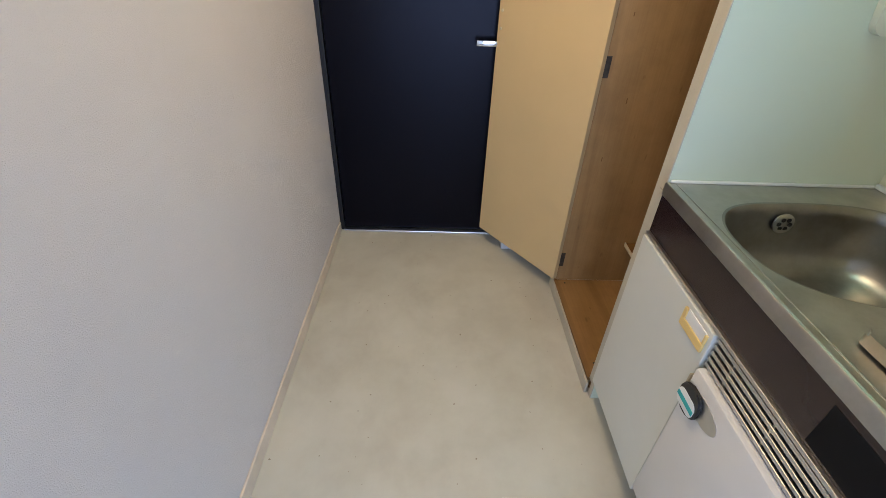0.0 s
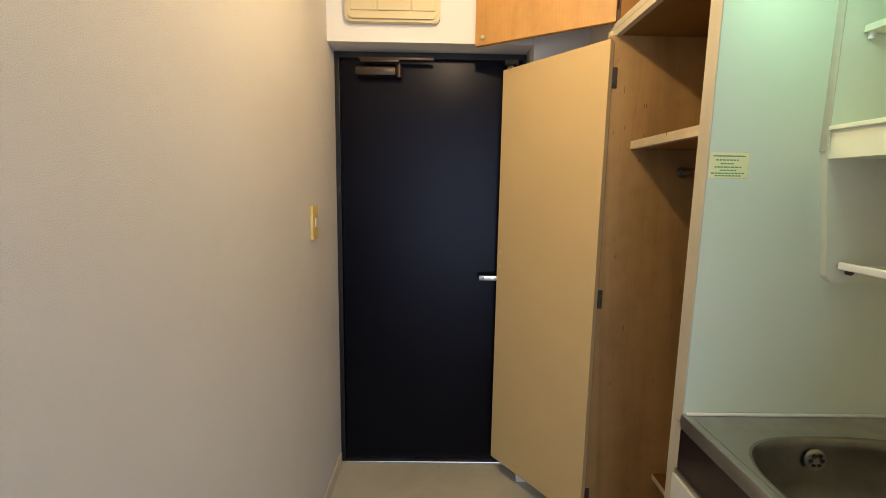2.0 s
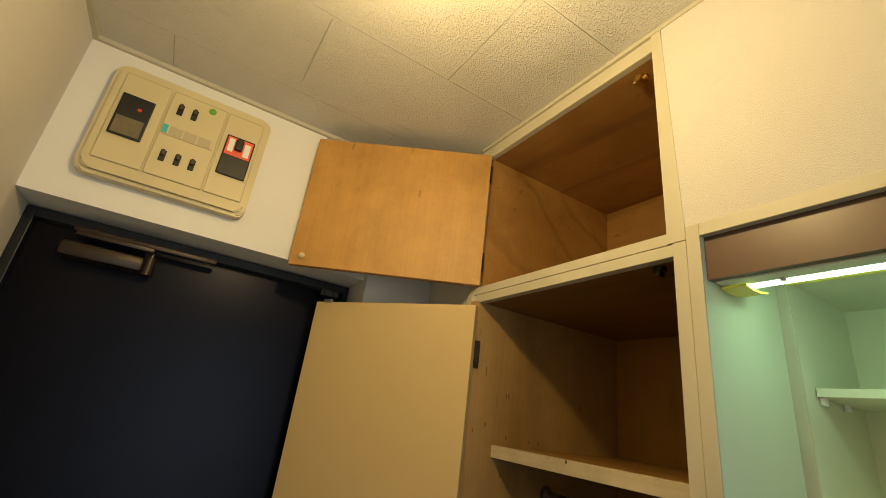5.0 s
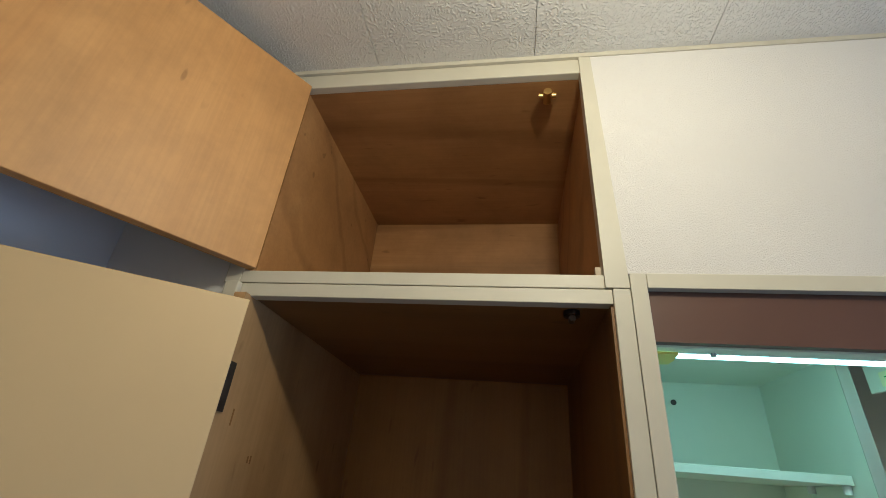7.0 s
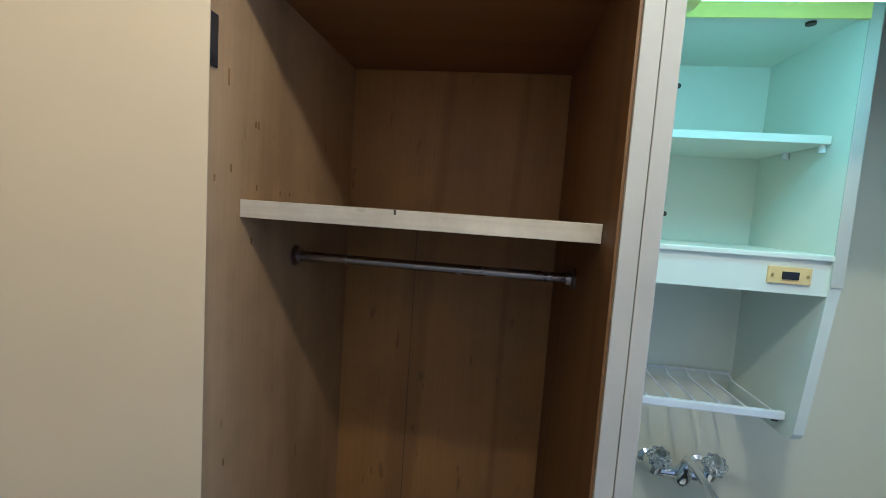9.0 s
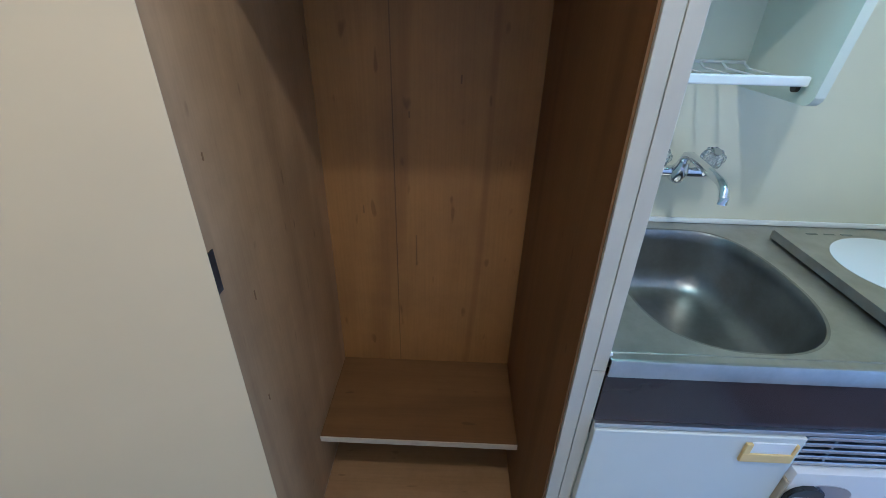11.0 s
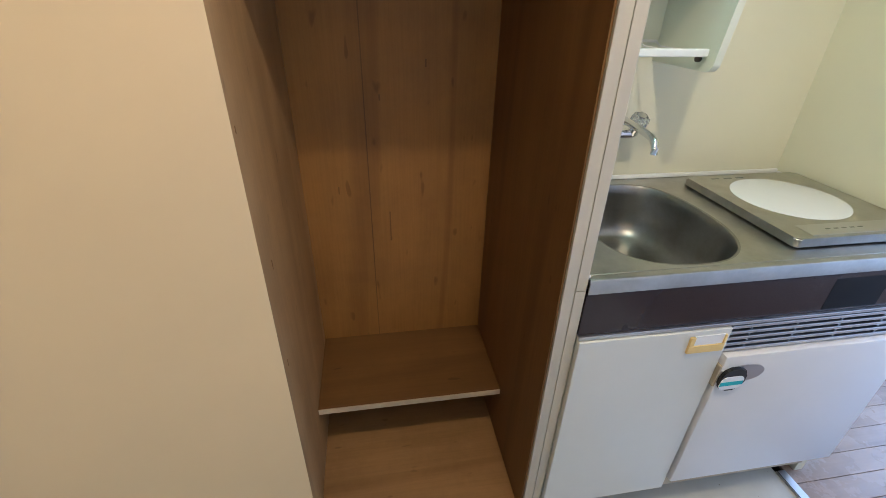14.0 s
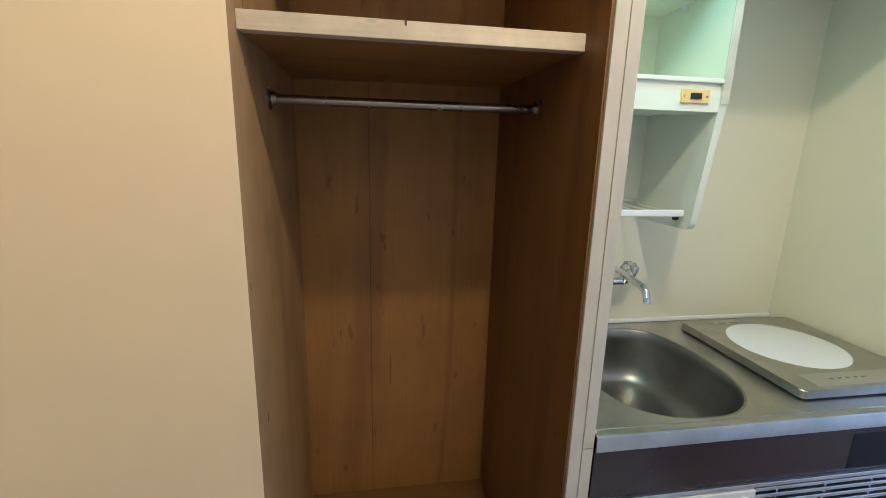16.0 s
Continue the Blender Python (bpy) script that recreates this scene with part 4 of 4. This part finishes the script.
kl = thing("kitchen_light", (0.7, 0.88, 1.9), "lit fluorescent light under the fascia", "fluorescent light")
part("housing", bx(FRONT + 0.020, HX + 0.12, HR - 0.02, KL - 0.001, 1.9252, 1.9440), CABINET_WHITE, kl, "pale lamp housing")
part("lamp_tray", bx(FRONT + 0.052, FRONT + 0.108, HR - 0.018, KL - 0.005, 1.876, 1.9250), CABINET_WHITE, kl)
part("front_cover", bx(FRONT + 0.021, FRONT + 0.052, HR - 0.02, KL - 0.004, 1.8475, 1.9250, bevel=0.002), CABINET_WHITE, kl)
bm = bmesh.new()
prism(bm, [(0.652 + 0.040 * math.cos(a), 1.876 + 0.030 * math.sin(a)) for a in [math.pi + math.pi * k / 10 for k in range(11)]], "y", HR + 0.015, KL - 0.026)
part("diffuser", bm, GLOW_TUBE, kl, "glowing white diffuser", True)
bm = bmesh.new()
prism(bm, [(0.628, 1.8425), (0.650, 1.8395), (0.675, 1.8405), (0.700, 1.8465), (0.700, 1.8500), (0.675, 1.8440), (0.650, 1.8430), (0.628, 1.8460)], "y", KL - 0.040, KL - 0.004)
part("end_shield", bm, LIP_LAMPLIT, kl, "yellowed curved lamp end shield with tube glow in its colour", True)
for y0, y1 in ((KL - 0.025, KL - 0.004), (HR - 0.02, HR + 0.012)):
    bm = bmesh.new()
    prism(bm, [(FRONT + 0.030, 1.876), (FRONT + 0.032, 1.856), (FRONT + 0.060, 1.846), (FRONT + 0.105, 1.850), (FRONT + 0.118, 1.876)], "y", y0, y1)
    part("end_cap", bm, BEIGE_PLASTIC, kl, "yellowed lamp end cap")
bm = bmesh.new()
tube(bm, (0.634, 1.000, 1.843), (0.634, 1.000, 1.853), 0.004, n=14)
box(bm, 0.628, 0.632, 0.990, 1.020, 1.848, 1.852, bevel=0.001)
part("pull_switch", bm, ALU, kl, "small dark switch on the lamp", True)
pl = part("end_plate", bx(FRONT + 0.03, HX - 0.004, HR - 0.028, HR - 0.0205, 1.846, 1.9250), CABINET_WHITE, kl, "pale end plate with small printed label")
lab = part("label", bx(0.71, 0.80, HR - 0.020, HR - 0.0193, 1.852, 1.874), LABEL_GREEN, pl)
for k in range(4):
    part("print_bar", bx(0.716, 0.79 - 0.016 * (k % 2), HR - 0.0193, HR - 0.0188, 1.855 + 0.0048 * k, 1.8568 + 0.0048 * k), INK, pl)

# sticker on the side panel
st = thing("service_sticker", (0.62, KL, 1.42), "small pale green printed sticker on the panel", "sticker")
part("sheet", bx(0.5880, 0.6765, KL - 0.0008, KL, 1.4045, 1.4610), LABEL_GREEN, st)
part("rim", bx(0.5876, 0.6769, KL - 0.0005, KL, 1.4041, 1.4614), BRASS_INK, st, "thin orange printed rim")
part("title_bar", bx(0.596, 0.668, KL - 0.0014, KL - 0.0008, 1.4515, 1.4540), GREY_INK, st)
for k, (a, b, z) in enumerate(((0.606, 0.662, 1.4335), (0.617, 0.650, 1.4255), (0.604, 0.665, 1.4180), (0.617, 0.653, 1.4110), (0.597, 0.671, 1.4045), (0.606, 0.664, 1.3990))):
    x = a
    while x < b - 0.004:
        wd = 0.003 + 0.004 * ((k * 7 + int(x * 1000) * 3) % 5) / 4
        part("print_bar", bx(x - 0.003, min(x + wd, b) - 0.003, KL - 0.0014, KL - 0.0008, z + 0.0092, z + 0.0119), INK, st)
        x += wd + 0.0022

# ---- doorway to the next room ----
structure("threshold_strip", bx(LEFT, 0.615, 0.229, 0.262, -0.05, 0.006, bevel=0.002), ALU, "aluminium threshold strip between hall and room", "threshold")
structure("threshold_groove", bx(LEFT, 0.615, 0.2565, 0.2600, 0.0, 0.0066), HINGE, "dark groove along the threshold strip", "threshold")
paper = thing("floor_notice", (0.384, 0.53, 0), "white printed notice sheet with teal lettering on floor", "paper sheet")
part("sheet", bx(0.236, 0.533, 0.320, 0.745, 0.0005, 0.0016), PAPER, paper)
txt = bpy.data.curves.new("character", "FONT")
txt.body, txt.size, txt.align_x, txt.align_y = "\u6e05", 0.105, "CENTER", "CENTER"
tmp = new("character_source", txt)
bpy.context.view_layer.update()
me = bpy.data.meshes.new_from_object(tmp.evaluated_get(bpy.context.evaluated_depsgraph_get()))
bpy.data.objects.remove(tmp)
me.materials.clear()
me.materials.append(TEAL)
me.transform(Matrix.Translation((0.0, 0.432 - 0.53, 0.0022)) @ Matrix.Rotation(math.pi, 4, "Z"))
ch = new("lettering", me)
ch.parent = paper
for x0, x1, y0, y1, r in ((0.385, 0.425, 0.600, 0.640, 0.015), (0.405, 0.432, 0.648, 0.672, 0.010), (0.372, 0.380, 0.590, 0.612, 0.003), (0.338, 0.350, 0.628, 0.662, 0.004), (0.352, 0.362, 0.640, 0.680, 0.004), (0.318, 0.328, 0.640, 0.664, 0.004), (0.440, 0.446, 0.600, 0.626, 0.002)):
    bm = bmesh.new()
    prism(bm, rounded(x0, x1, y0, y1, r), "z", 0.0016, 0.002)
    part("print_patch", bm, PALE_TEAL, paper, "pale teal printed patch")

# boards of the next room's floor
room = structure("floor_room", bx(LEFT - 0.1, 2.0, -2.2, 0.231, -0.08, -0.008), DARK_GAP, "brown glossy wood-look floor boards of the next room", "floor")
board = bmesh.new()
box(board, -0.0370, 0.0370, -0.4535, 0.4535, -0.008, 0.0, bevel=0.0008, seg=1)
board_mesh = finish("board", board, ROOM_FLOOR)
for i in range(33):
    for j in range(3):
        ob = new("plank", board_mesh)
        ob.parent = room
        ob.location = (LEFT + 0.0375 + 0.0753 * i, 0.2285 - 0.4545 - 0.9085 * j, 0.0)
